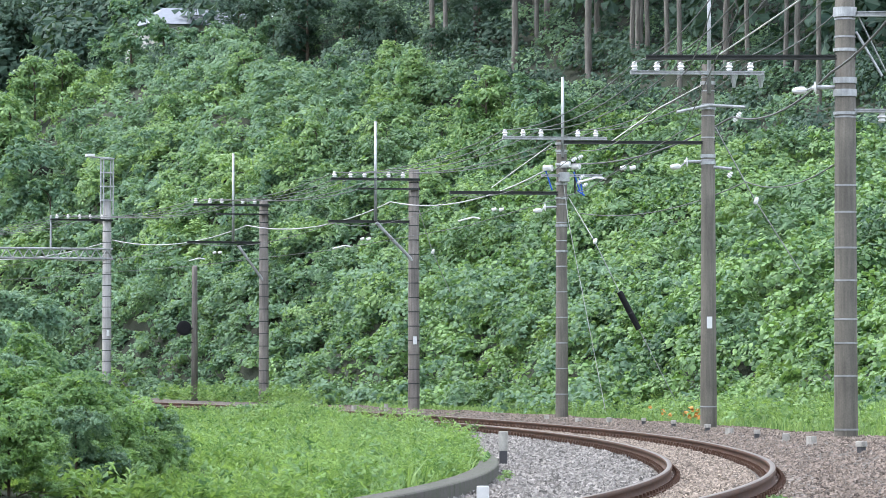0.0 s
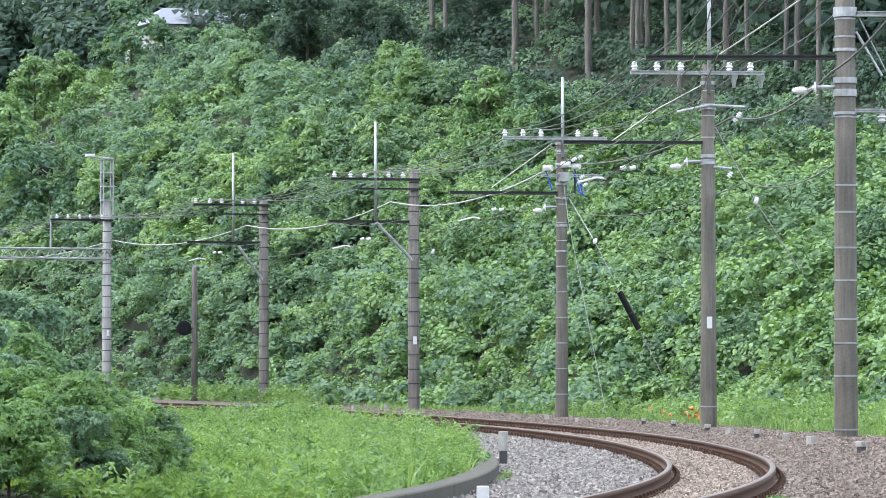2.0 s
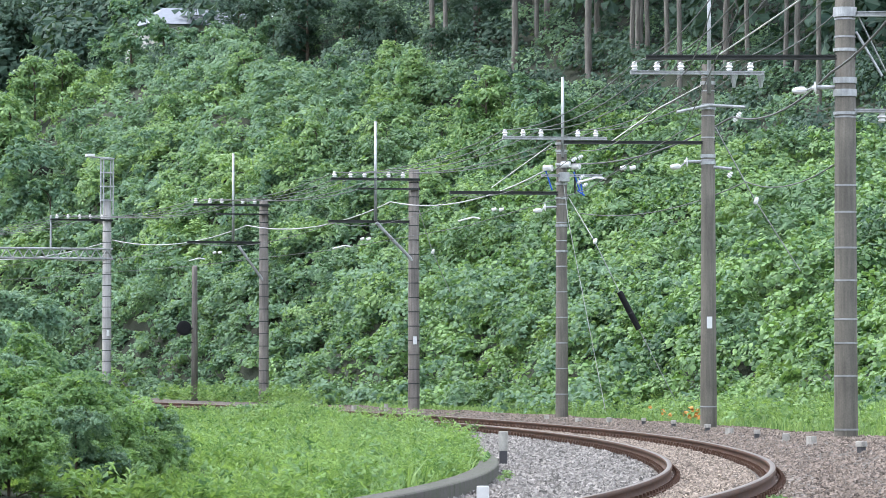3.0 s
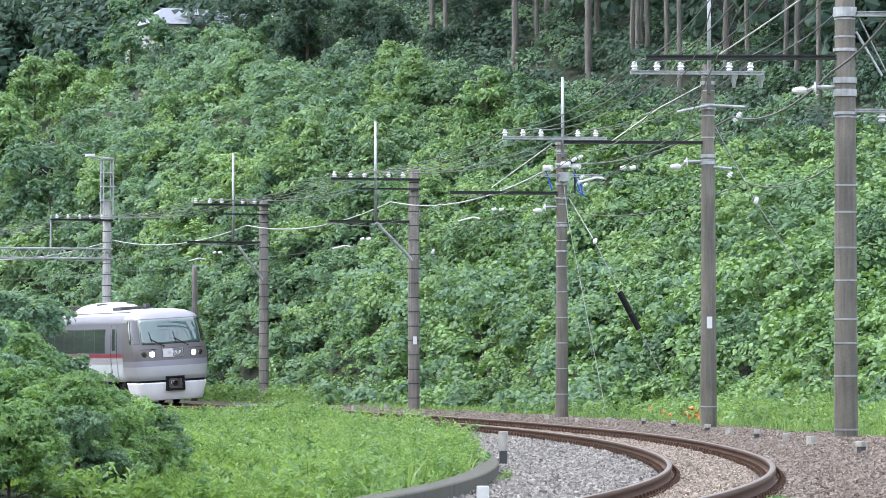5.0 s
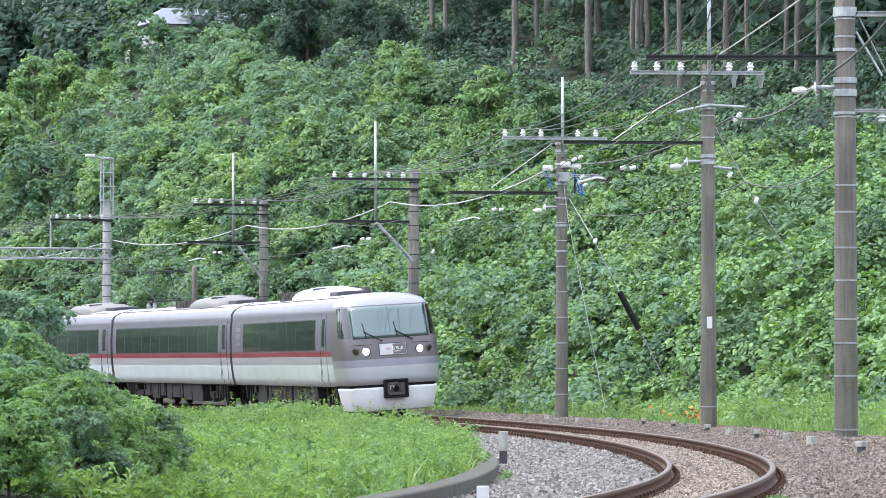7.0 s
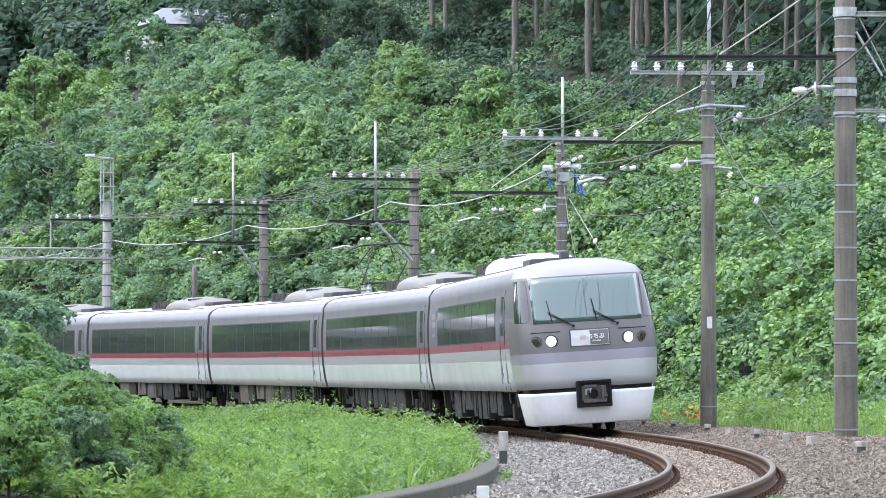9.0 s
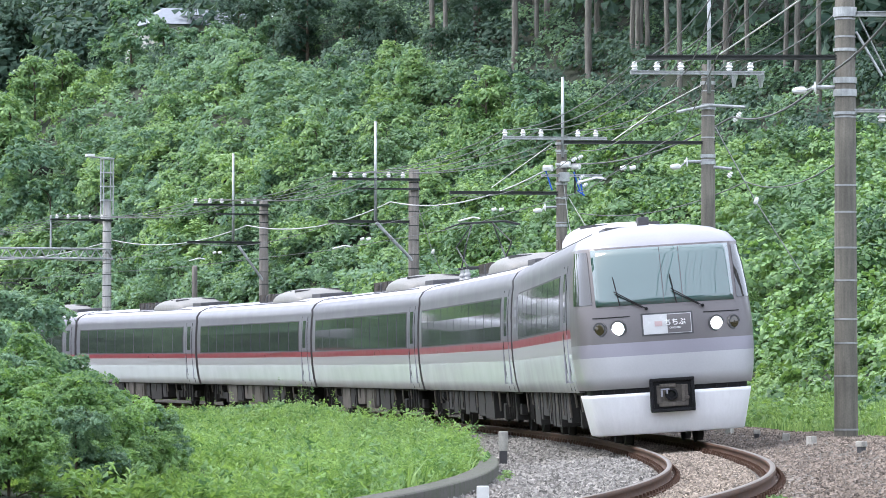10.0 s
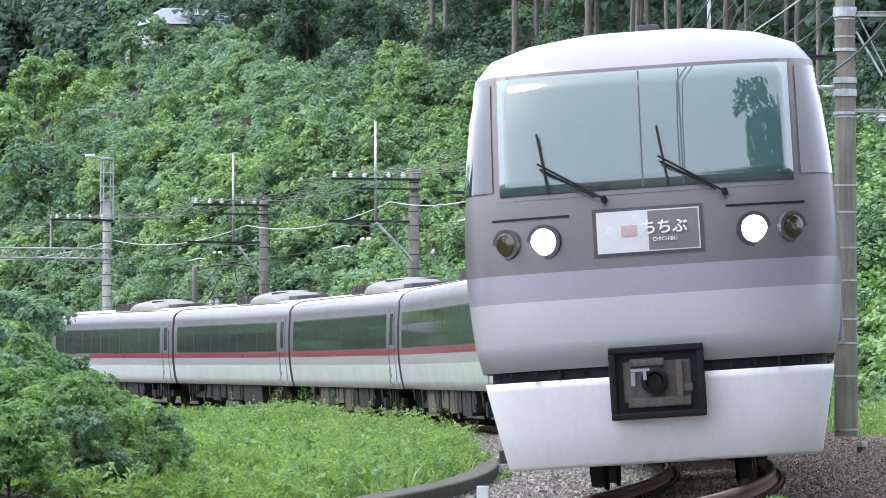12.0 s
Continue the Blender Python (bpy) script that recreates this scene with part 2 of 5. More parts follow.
M_STONE_B = material("brown_ballast_stone", (0.245, 0.20, 0.165), 0.9, vary=0.3, scale=6, fine=90, random_by="island", bump=0.3)
M_STONE_C = material("pale_ballast_stone", (0.36, 0.30, 0.245), 0.9, vary=0.3, scale=6, fine=90, random_by="island", bump=0.3)
M_RAIL = material("rusty_rail", (0.135, 0.070, 0.042), 0.75, metal=0.3, vary=0.35, scale=2.0, fine=50, bump=0.3, second=(0.085, 0.046, 0.030))
M_RAILTOP = material("worn_rail_head", (0.22, 0.18, 0.145), 0.42, metal=0.7, vary=0.25, scale=3, fine=60)
M_SLEEPER = material("weathered_sleeper", (0.24, 0.215, 0.185), 0.9, vary=0.35, scale=5, fine=60, random_by="object", bump=0.4)
M_CONC = material("stained_concrete", (0.200, 0.185, 0.155), 0.88, vary=0.3, scale=1.6, fine=40, bump=0.35, stains=0.3)
M_OLDCONC = material("old_ribbed_concrete", (0.27, 0.245, 0.22), 0.88, vary=0.35, scale=1.6, fine=40, bump=0.35, stains=0.35)
M_CURB = material("mossy_concrete", (0.098, 0.092, 0.082), 0.9, vary=0.4, scale=2.5, fine=45, bump=0.4, second=(0.065, 0.075, 0.045))
M_PALECONC = material("pale_concrete", (0.50, 0.49, 0.47), 0.88, vary=0.25, scale=2, fine=40, stains=0.25)
M_POST = material("pale_concrete_post", (0.56, 0.54, 0.49), 0.88, vary=0.3, scale=6, fine=70, stains=0.3)
M_BAND = material("galvanised_band", (0.44, 0.45, 0.45), 0.5, metal=0.7, vary=0.25, scale=6)
M_STEEL = material("galvanised_steel", (0.55, 0.57, 0.57), 0.5, metal=0.6, vary=0.25, scale=5, stains=0.25)
M_DARKSTEEL = material("dark_painted_steel", (0.045, 0.050, 0.048), 0.55, metal=0.3, vary=0.3, scale=4)
M_PORC = material("white_porcelain", (0.80, 0.80, 0.78), 0.2, vary=0.08, scale=12, bump=0)
M_WIRE = material("oxidised_wire", (0.15, 0.155, 0.15), 0.6, metal=0.4, vary=0.2)
M_WIREL = material("bright_aluminium_cable", (0.62, 0.62, 0.60), 0.5, metal=0.4, vary=0.15)
M_BLUE = material("blue_cable_sheath", (0.02, 0.12, 0.55), 0.45, vary=0.15)
M_BLACK = material("black_rubber", (0.010, 0.010, 0.012), 0.6, vary=0.3, spec=0.25)
M_WHITEPLATE = material("white_enamel", (0.82, 0.83, 0.82), 0.35, vary=0.08, scale=10)
M_BARK = material("cedar_bark", (0.25, 0.235, 0.205), 0.92, vary=0.4, scale=3, fine=30, bump=0.7, bump_size=0.03, aniso=(4, 4, 0.5), second=(0.14, 0.128, 0.11))
M_TWIG = material("shrub_wood", (0.10, 0.080, 0.055), 0.9, vary=0.3)
M_WHITE = material("white_train_paint", (0.32, 0.32, 0.37), 0.35, vary=0.06, scale=1.5, fine=30, bump=0.02, coat=0.15)
M_SKIRT = material("white_skirt_paint", (0.88, 0.88, 0.91), 0.35, vary=0.03, scale=2.0, fine=30, bump=0.02, stains=0.04)
M_LOWER = material("light_grey_train_paint", (0.72, 0.77, 0.79), 0.22, vary=0.05, scale=1.2, fine=30, bump=0.02, coat=0.15)
M_SILVER = material("silver_train_paint", (0.45, 0.45, 0.47), 0.36, metal=0.15, vary=0.06, scale=1.5, fine=40, bump=0.02, coat=0.15)
M_LAV = material("lavender_grey_paint", (0.285, 0.275, 0.32), 0.34, metal=0.1, vary=0.06, scale=1.5, bump=0.02, coat=0.15)
M_TAUPE = material("taupe_grey_paint", (0.145, 0.133, 0.137), 0.36, vary=0.08, scale=1.5, bump=0.02, coat=0.15)
M_UPPER = material("mid_grey_train_paint", (0.165, 0.16, 0.19), 0.38, metal=0.1, vary=0.06, scale=1.2, bump=0.02, coat=0.15)
M_RED = material("red_stripe_paint", (0.30, 0.042, 0.062), 0.3, vary=0.08, scale=2, bump=0.0, coat=0.15)
M_ROOF = material("silver_roof_paint", (0.43, 0.43, 0.48), 0.38, vary=0.12, scale=0.8, fine=20, bump=0.03, stains=0.1)
M_UNDER = material("underfloor_grime", (0.022, 0.020, 0.019), 0.8, vary=0.4, scale=3, fine=40, bump=0.2)
M_UNDERB = material("dusty_equipment_case", (0.14, 0.122, 0.105), 0.75, vary=0.35, scale=3, fine=40, bump=0.2, stains=0.35)
M_AC = material("pale_cover_paint", (0.25, 0.245, 0.23), 0.45, vary=0.12, scale=2, stains=0.15)
M_LOUVRE = material("dark_louvre", (0.075, 0.075, 0.080), 0.6, vary=0.25, scale=4)


def glass_material(name, tint, rough, ior, coat=1.0):
    m = bpy.data.materials.new(name)
    m.use_nodes = True
    b = m.node_tree.nodes["Principled BSDF"]
    b.inputs["Base Color"].default_value = (*tint, 1)
    b.inputs["Roughness"].default_value = rough
    b.inputs["IOR"].default_value = ior
    b.inputs["Coat Weight"].default_value = coat
    b.inputs["Coat Roughness"].default_value = 0.02
    return m


M_GLASS = glass_material("tinted_side_glass", (0.050, 0.062, 0.058), 0.05, 1.5, 0.0)
M_SHIELD = glass_material("windscreen_glass", (0.060, 0.115, 0.112), 0.02, 1.85)
M_CORNER = glass_material("corner_glass", (0.02, 0.022, 0.024), 0.04, 1.6)
M_LENS = material("lit_headlamp", (0.9, 0.9, 0.9), 0.2, vary=0, bump=0, emission=((1.0, 0.95, 0.92), 14.0))
M_AMBER = material("dark_amber_lens", (0.05, 0.038, 0.018), 0.12, vary=0.15, bump=0, coat=1.0)
M_SIGN = material("roller_blind_panel", (0.58, 0.58, 0.59), 0.25, vary=0.06, bump=0, coat=0.6)
M_SIGNRED = material("faded_red_blind", (0.50, 0.36, 0.36), 0.4, vary=0.1, bump=0)

# ---- ground: one sheet, in metres along and across the line ----
def build_ground():
    s = np.concatenate([np.arange(S_MIN, -170, 10), np.arange(-170, 70, 1.0), np.arange(70, S_MAX + 1, 6)])
    a = np.concatenate([[-285, -200, -140, -100, -70, -50, -40, -32], np.arange(-26, -8, 1.0), np.arange(-8, 8, 0.25), np.arange(8, 40, 1.0), [42, 48, 58, 75, 100, 150, 240, 400, 800, 1600]])
    S, A = np.meshgrid(s, a, indexing="ij")
    v = on_line(S, A, ground_z(S, A)).reshape(-1, 3)
    n = len(a)
    i, j = np.meshgrid(np.arange(len(s) - 1), np.arange(n - 1), indexing="ij")
    f = np.stack([i * n + j, (i + 1) * n + j, (i + 1) * n + j + 1, i * n + j + 1], -1).reshape(-1, 4)
    mid = a[:-1] + np.diff(a) / 2
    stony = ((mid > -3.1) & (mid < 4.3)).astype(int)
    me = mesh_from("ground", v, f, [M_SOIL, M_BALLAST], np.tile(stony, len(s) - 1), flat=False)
    tagged(new("ground", me), "hillside soil coloured shade-dark and stony railway bed", "ground", kind="structure")


build_ground()


# ---- railway track ----
GAUGE = 0.5335


def build_track():
    track = tagged(new("railway_track"), "curved single railway track with rusty rails on ballast", "railway track", kind="structure")
    for side in (-1, 1):
        c = side * (GAUGE + 0.0325)
        prof = [(-0.062, -0.150), (0.062, -0.150), (0.062, -0.138), (0.010, -0.122), (0.010, -0.045), (0.032, -0.036), (0.0325, -0.004), (0.028, 0.0), (-0.028, 0.0), (-0.0325, -0.004), (-0.032, -0.036), (-0.010, -0.045), (-0.010, -0.122), (-0.062, -0.138)]
        me = sweep("rail", -170, 92, 0.5, [(c + x, z) for x, z in prof], [M_RAIL], shift=True)
        rail = part("rail", me, M_RAIL, track, "rusty brown steel rail")
        top = sweep("rail_head", -170, 92, 0.5, [(c - 0.026, 0.0005), (c - 0.026, 0.003), (c + 0.026, 0.003), (c + 0.026, 0.0005)], [M_RAILTOP], shift=True)
        part("rail_head", top, M_RAILTOP, rail, "worn shiny running surface")
    # sleepers with their clips
    bm = box(bmesh.new(), -0.11, 0.11, -1.0, 1.0, -0.33, -0.155, 0.015)
    bmesh.ops.recalc_face_normals(bm, faces=bm.faces[:])
    me = bpy.data.meshes.new("sleeper")
    bm.to_mesh(me)
    bm.free()
    me.materials.append(M_SLEEPER)
    bm = bmesh.new()
    for side in (-1, 1):
        for e in (-1, 1):
            y = side * (GAUGE + 0.0325) + e * 0.085
            box(bm, -0.07, 0.07, y - 0.04, y + 0.04, -0.158, -0.105)
            rod(bm, (0, y, -0.11), (0, y, -0.075), 0.018, n=6)
    cm = bpy.data.meshes.new("rail_clip")
    bm.to_mesh(cm)
    bm.free()
    cm.materials.append(M_RAIL)
    for k in range(270):
        s = -90 + k * 0.61
        m = line_pose(s, *(float(q) for q in track_shift(s))) @ Matrix.Rotation(CANT, 4, "X")
        o = new("sleeper", me)
        o.parent = track
        o.matrix_basis = m
        c = new("rail_clip", cm)
        c.parent = o


build_track()


def stones(name, label, count, s0, s1, a0, a1, size, mat, seed, lift=0.0, avoid=True):
    """Loose broken stones lying on the bed."""
    rng = np.random.default_rng(seed)
    s, a = rng.uniform(s0, s1, count), rng.uniform(a0, a1, count)
    if avoid:
        keep = (np.abs(np.abs(a) - GAUGE - 0.03) > 0.10)
        s, a = s[keep], a[keep]
    n = len(s)
    p = on_line(s, a, ground_z(s, a) + lift)
    r = size * rng.uniform(0.5, 1.25, n)
    octa = np.array([[1, 0, 0], [-1, 0, 0], [0, 1, 0], [0, -1, 0], [0, 0, 1], [0, 0, -1]], float)
    tri = np.array([[0, 2, 4], [2, 1, 4], [1, 3, 4], [3, 0, 4], [2, 0, 5], [1, 2, 5], [3, 1, 5], [0, 3, 5]])
    ax = rng.normal(size=(n, 3, 3))
    q, _ = np.linalg.qr(ax)
    sh = octa[None] * rng.uniform(0.6, 1.2, (n, 6, 1)) * np.array([1, 0.8, 0.65])
    v = np.einsum("nij,nkj->nki", q, sh) * r[:, None, None] + p[:, None]
    f = (tri[None] + (np.arange(n) * 6)[:, None, None]).reshape(-1, 3)
    tagged(new(name, mesh_from(name, v.reshape(-1, 3), f, [mat])), label, "gravel", kind="stuff")


stones("ballast_stones", "loose grey crushed stone beside and between rusty rails", 29000, -28, 56, -2.79, -0.45, 0.052, M_STONE_G, 3)
stones("four_foot_stones", "pale brown crushed stone between the rails", 26000, -28, 56, -0.6, 0.78, 0.028, M_STONE_C, 5, 0.03)
stones("shoulder_stones", "brown weathered crushed stone on the raised shoulder", 42000, -64, 54, 0.7, 3.9, 0.036, M_STONE_B, 4)


# ---- the train ----
SPEED, T0 = 18.035, 9.0
PROFILE = [(1.317, 0.89), (1.368, 1.12), (1.394, 1.4), (1.404, 1.53), (1.409, 1.77), (1.409, 1.92), (1.404, 2.03), (1.384, 2.45), (1.343, 2.83), (1.307, 3.02), (1.302, 3.17), (1.189, 3.33), (0.943, 3.44), (0.533, 3.515), (0.0, 3.54)]
BODY_SLOTS = [M_LOWER, M_UPPER, M_RED, M_ROOF, M_TAUPE, M_SILVER]


def paint(z):
    return 0 if z < 1.53 else 5 if z < 1.77 else 2 if z < 1.92 else 1 if z < 3.33 else 3


def side_y(z):
    zs, ys = [p[1] for p in PROFILE], [p[0] for p in PROFILE]
    return float(np.interp(z, zs, ys))


def shell(x0, x1, name="body"):
    """The body of a car: a closed hull with its painted bands."""
    ring = [(y, z) for y, z in PROFILE] + [(-y, z) for y, z in PROFILE[-2::-1]]
    n = len(ring)
    xs = np.linspace(x0, x1, 5)
    v = np.array([[x, y, z] for x in xs for y, z in ring])
    f, idx = [], []
    for i in range(len(xs) - 1):
        for j in range(n):
            k = (j + 1) % n
            f.append((i * n + j, i * n + k, (i + 1) * n + k, (i + 1) * n + j))
            idx.append(paint((ring[j][1] + ring[k][1]) / 2) if k else 4)
    bm = bmesh.new()
    bv = [bm.verts.new(p) for p in v]
    for q, m in zip(f, idx):
        fc = bm.faces.new([bv[t] for t in q])
        fc.material_index, fc.smooth = m, m != 4
    for base in (0, (len(xs) - 1) * n):
        fc = bm.faces.new([bm.verts.new(v[base + j]) for j in range(n)])
        fc.material_index = 4
    bmesh.ops.recalc_face_normals(bm, faces=bm.faces[:])
    me = bpy.data.meshes.new(name)
    bm.to_mesh(me)
    bm.free()
    for m in BODY_SLOTS:
        me.materials.append(m)
    return me


def side_panel(x0, x1, z0, z1, side, out, thick=0.02, rows=4):
    """A panel that follows the side of the body."""
    bm = bmesh.new()
    zs = np.linspace(z0, z1, rows)
    grid = []
    for o in (out, out - thick):
        grid.append([[bm.verts.new((x, side * (side_y(z) + o), z)) for x in (x0, x1)] for z in zs])
    for g in grid:
        for u, w in zip(g, g[1:]):
            bm.faces.new((u[0], u[1], w[1], w[0]))
    a, b = grid
    for i in range(rows - 1):
        for e in (0, 1):
            bm.faces.new((a[i][e], a[i + 1][e], b[i + 1][e], b[i][e]))
    for i in (0, rows - 1):
        bm.faces.new((a[i][0], a[i][1], b[i][1], b[i][0]))
    return bm


def bogie(car, x):
    b = part("bogie", box(bmesh.new(), x - 0.3, x + 0.3, -1.1, 1.1, 0.42, 0.80, 0.03), M_UNDER, car, "dark grimy bogie")
    for y in (-1.05, 1.05):
        bm = box(bmesh.new(), x - 1.6, x + 1.6, y - 0.07, y + 0.07, 0.40, 0.62, 0.03)
        rod(bm, (x - 0.35, y, 0.75), (x + 0.35, y, 0.75), 0.16, n=12)
        for e in (-1.05, 1.05):
            box(bm, x + e - 0.16, x + e + 0.16, y - 0.12, y + 0.12, 0.28, 0.60, 0.03)
        part("side_frame", bm, M_UNDER, b)
    for e in (-1.05, 1.05):
        bm = bmesh.new()
        for y in (-1, 1):
            lathe(bm, (x + e, y * 0.50, 0.43), (0, y, 0), [(0.0, 0.455), (0.03, 0.455), (0.035, 0.43), (0.13, 0.425), (0.13, 0.36), (0.10, 0.34), (0.10, 0.1), (0.13, 0.1)], 24)
        rod(bm, (x + e, -0.55, 0.43), (x + e, 0.55, 0.43), 0.08)
        part("wheelset", bm, M_UNDER, b, "worn steel wheelset", True)


def underfloor(car, lead, seed):
    rng = random.Random(seed)
    x = -5.4
    while x > -14.6:
        w = rng.uniform(0.5, 1.7)
        z0 = rng.uniform(0.26, 0.45)
        for side in (-1, 1):
            bm = box(bmesh.new(), x - w, x, min(side * 0.55, side * 1.25), max(side * 0.55, side * 1.25), z0, 0.90, 0.02)
            for k in range(rng.randint(0, 1)):
                u = x - w * (k + 0.5) / 3
                box(bm, u - 0.03, u + 0.03, side * 1.25 - 0.02, side * 1.25 + 0.02, z0 + 0.05, 0.85)
            part("equipment_case", bm, M_UNDERB if rng.random() < 0.22 else M_UNDER, car)
        x -= w + rng.uniform(0.08, 0.35)
    bm = box(bmesh.new(), -19.6, -0.4 if not lead else -1.6, -1.2, 1.2, 0.84, 0.94, 0.0)
    for side in (-1, 1):
        for k in range(7):
            u = -1.9 - k * 0.4 - (15.2 if k > 3 else 0) + (1.6 if k > 3 else 0)
            rod(bm, (u, side * 1.22, 0.92), (u - 0.15, side * 1.2, 0.35), 0.025, n=6)
            box(bm, u - 0.1, u + 0.1, side * 1.15 - 0.04, side * 1.15 + 0.04, 0.55, 0.85)
    for k in range(11):
        u = -2.2 - k * 1.55 - rng.uniform(0, 0.5)
        for side in (-1, 1):
            part("drain_pipe", rod(bmesh.new(), (u, side * 1.27, 0.88), (u - rng.uniform(-0.05, 0.12), side * 1.25, rng.uniform(0.45, 0.65)), 0.022, n=6), M_UNDERB, car, "dusty drain pipe")
    part("underframe", bm, M_UNDER, car, "dark grimy underframe with hanging pipes")


def roof_gear(car, lead, panto):
    # arched cooling cover with a flat pale end
    o = -7.2 if lead else -4.6
    bm = bmesh.new()
    n = 14
    prof = [(0.92 * math.copysign(abs(math.cos(math.pi * i / n)) ** 0.7, math.cos(math.pi * i / n)), 3.46 + 0.38 * math.sin(math.pi * i / n) ** 0.6) for i in range(n + 1)]
    rings = []
    for x, k in ((o - 0.0, 0.30), (o - 0.3, 0.55), (o - 0.7, 0.82), (o - 1.2, 0.97), (o - 1.7, 1.0), (o - 2.6, 0.98), (o - 3.4, 0.86), (o - 4.0, 0.62)):
        rings.append([bm.verts.new((x, y * (0.75 + 0.25 * k), 3.445 + (z - 3.445) * k)) for y, z in prof])
    for u, w in zip(rings, rings[1:]):
        for i in range(n):
            bm.faces.new((u[i], u[i + 1], w[i + 1], w[i]))
    bm.faces.new(rings[0])
    bm.faces.new(rings[-1][::-1])
    cover = part("cooling_cover", bm, M_SKIRT if lead else M_AC, car, "pale arched roof cooling cover", True)
    for y in (-0.45, 0.45):
        for k in range(3):
            bm = bmesh.new()
            rod(bm, (o - 1.0 - k * 0.75, y, 3.785 - abs(y) * 0.15), (o - 1.0 - k * 0.75, y, 3.85 - abs(y) * 0.12), 0.26, n=16)
            part("fan_grille", bm, M_LOUVRE, cover, "dark round fan grille")
    for x in (o - 4.75, o - 6.2):
        rb = part("roof_box", box(bmesh.new(), x - 0.65, x + 0.65, -0.72, 0.72, 3.445, 3.725, 0.05), M_LOUVRE, car, "dark louvred roof equipment box")
        for k in range(5):
            part("louvre", box(bmesh.new(), x - 0.5 + k * 0.22, x - 0.42 + k * 0.22, -0.74, 0.74, 3.525, 3.745, 0.01), M_UNDERB, rb)
    bm = box(bmesh.new(), o + 0.6, o + 1.9, -0.5, 0.5, 3.475, 3.645, 0.05)
    part("roof_vent", bm, M_LOUVRE, car)
    bm = bmesh.new()
    for y in (-0.95, 0.95):
        rod(bm, (-2.2, y, 3.435), (-19.4, y, 3.435), 0.02, n=6)
        for k in range(12):
            rod(bm, (-2.6 - k * 1.5, y, 3.385), (-2.6 - k * 1.5, y, 3.435), 0.014, n=5)
    part("roof_pipe", bm, M_LOUVRE, car)
    if panto:
        x, zt = -16.5, 3.475
        bm = bmesh.new()
        for y in (-0.5, 0.5):
            rod(bm, (x - 0.8, y, zt + 0.31), (x + 0.8, y, zt + 0.31), 0.03)
        for e in (-0.55, 0.55):
            rod(bm, (x + e, -0.6, zt + 0.31), (x + e, 0.6, zt + 0.31), 0.03)
        pan = part("pantograph", bm, M_DARKSTEEL, car, "raised dark steel pantograph")
        for y in (-0.5, 0.5):
            for e in (-0.55, 0.55):
                part("insulator", lathe(bmesh.new(), (x + e, y, zt), (0, 0, 1), [(0, 0.06), (0.05, 0.09), (0.1, 0.06), (0.15, 0.09), (0.2, 0.06), (0.28, 0.05)], 10), M_BAND, pan)
            for e in (-0.7, 0.7):
                bm = rod(bmesh.new(), (x + e, y, zt + 0.33), (x - e * 1.6, y * 1.1, zt + 0.86), 0.020)
                rod(bm, (x - e * 1.6, y * 1.1, zt + 0.86), (x, y * 0.5, zt + 1.37), 0.016)
                part("arm", bm, M_DARKSTEEL, pan)
        for e in (-0.18, 0.18):
            bm = rod(bmesh.new(), (x + e, -0.55, zt + 1.40), (x + e, 0.55, zt + 1.40), 0.022)
            for y in (-1, 1):
                rod(bm, (x + e, y * 0.55, zt + 1.40), (x + e, y * 0.9, zt + 1.30), 0.02)
            part("collector_bar", bm, M_DARKSTEEL, pan)


def side_fittings(car, x_from, x_to, doors, lead):
    for side in (-1, 1):
        n = max(1, round((x_from - x_to) / 1.55))
        w = (x_from - x_to) / n
        part("window_band", side_panel(x_to - 0.06, x_from + 0.06, 1.945, 2.86, side, 0.004, 0.02), M_LOUVRE, car, "dark rubber window surround")
        for k in range(n):
            xa = x_from - k * w
            part("window_pane", side_panel(xa - w + 0.05, xa - 0.05, 1.97, 2.83, side, 0.010, 0.012), M_GLASS, car)
        for xd in doors:
            door = part("door", side_panel(xd - 0.80, xd, 1.94, 2.95, side, 0.007, 0.02, 5), M_UPPER, car, "grey folding carriage door")
            for e in (0.02, -0.84):
                part("door_gap", side_panel(xd + e, xd + e + 0.055, 0.92, 2.98, side, 0.006, 0.02, 7), M_BLACK, door)
            part("door_window", side_panel(xd - 0.62, xd - 0.18, 2.05, 2.85, side, 0.012, 0.01), M_GLASS, door)
            for e in (0.10, -0.92):
                bm = bmesh.new()
                rod(bm, (xd + e, side * 1.40, 1.05), (xd + e, side * 1.405, 1.85), 0.016, n=6)
                for z in (1.07, 1.83):
                    rod(bm, (xd + e, side * 1.35, z), (xd + e, side * 1.40, z), 0.012, n=6)
                part("handrail", bm, M_WHITE, door, "white handrail")
        for x in (-9.0, -9.45):
            bm = box(bmesh.new(), x - 0.14, x + 0.14, min(side * 1.22, side * 1.285), max(side * 1.22, side * 1.285), 2.94, 3.07, 0.01)
            part("side_lamp", bm, M_LOUVRE, car, "small dark indicator lamp box")
        if lead:
            pl = part("logo_plate", side_panel(-18.9, -17.9, 2.12, 2.80, side, 0.009, 0.01), M_UPPER, car)
            for k, (za, zb, xw) in enumerate(((2.60, 2.74, 0.8), (2.40, 2.54, 0.8), (2.18, 2.26, 0.8))):
                for i in range(3):
                    u = -18.8 + i * 0.28
                    part("logo_mark", side_panel(u, u + 0.2, za, zb, side, 0.013, 0.006), M_WHITE, pl)


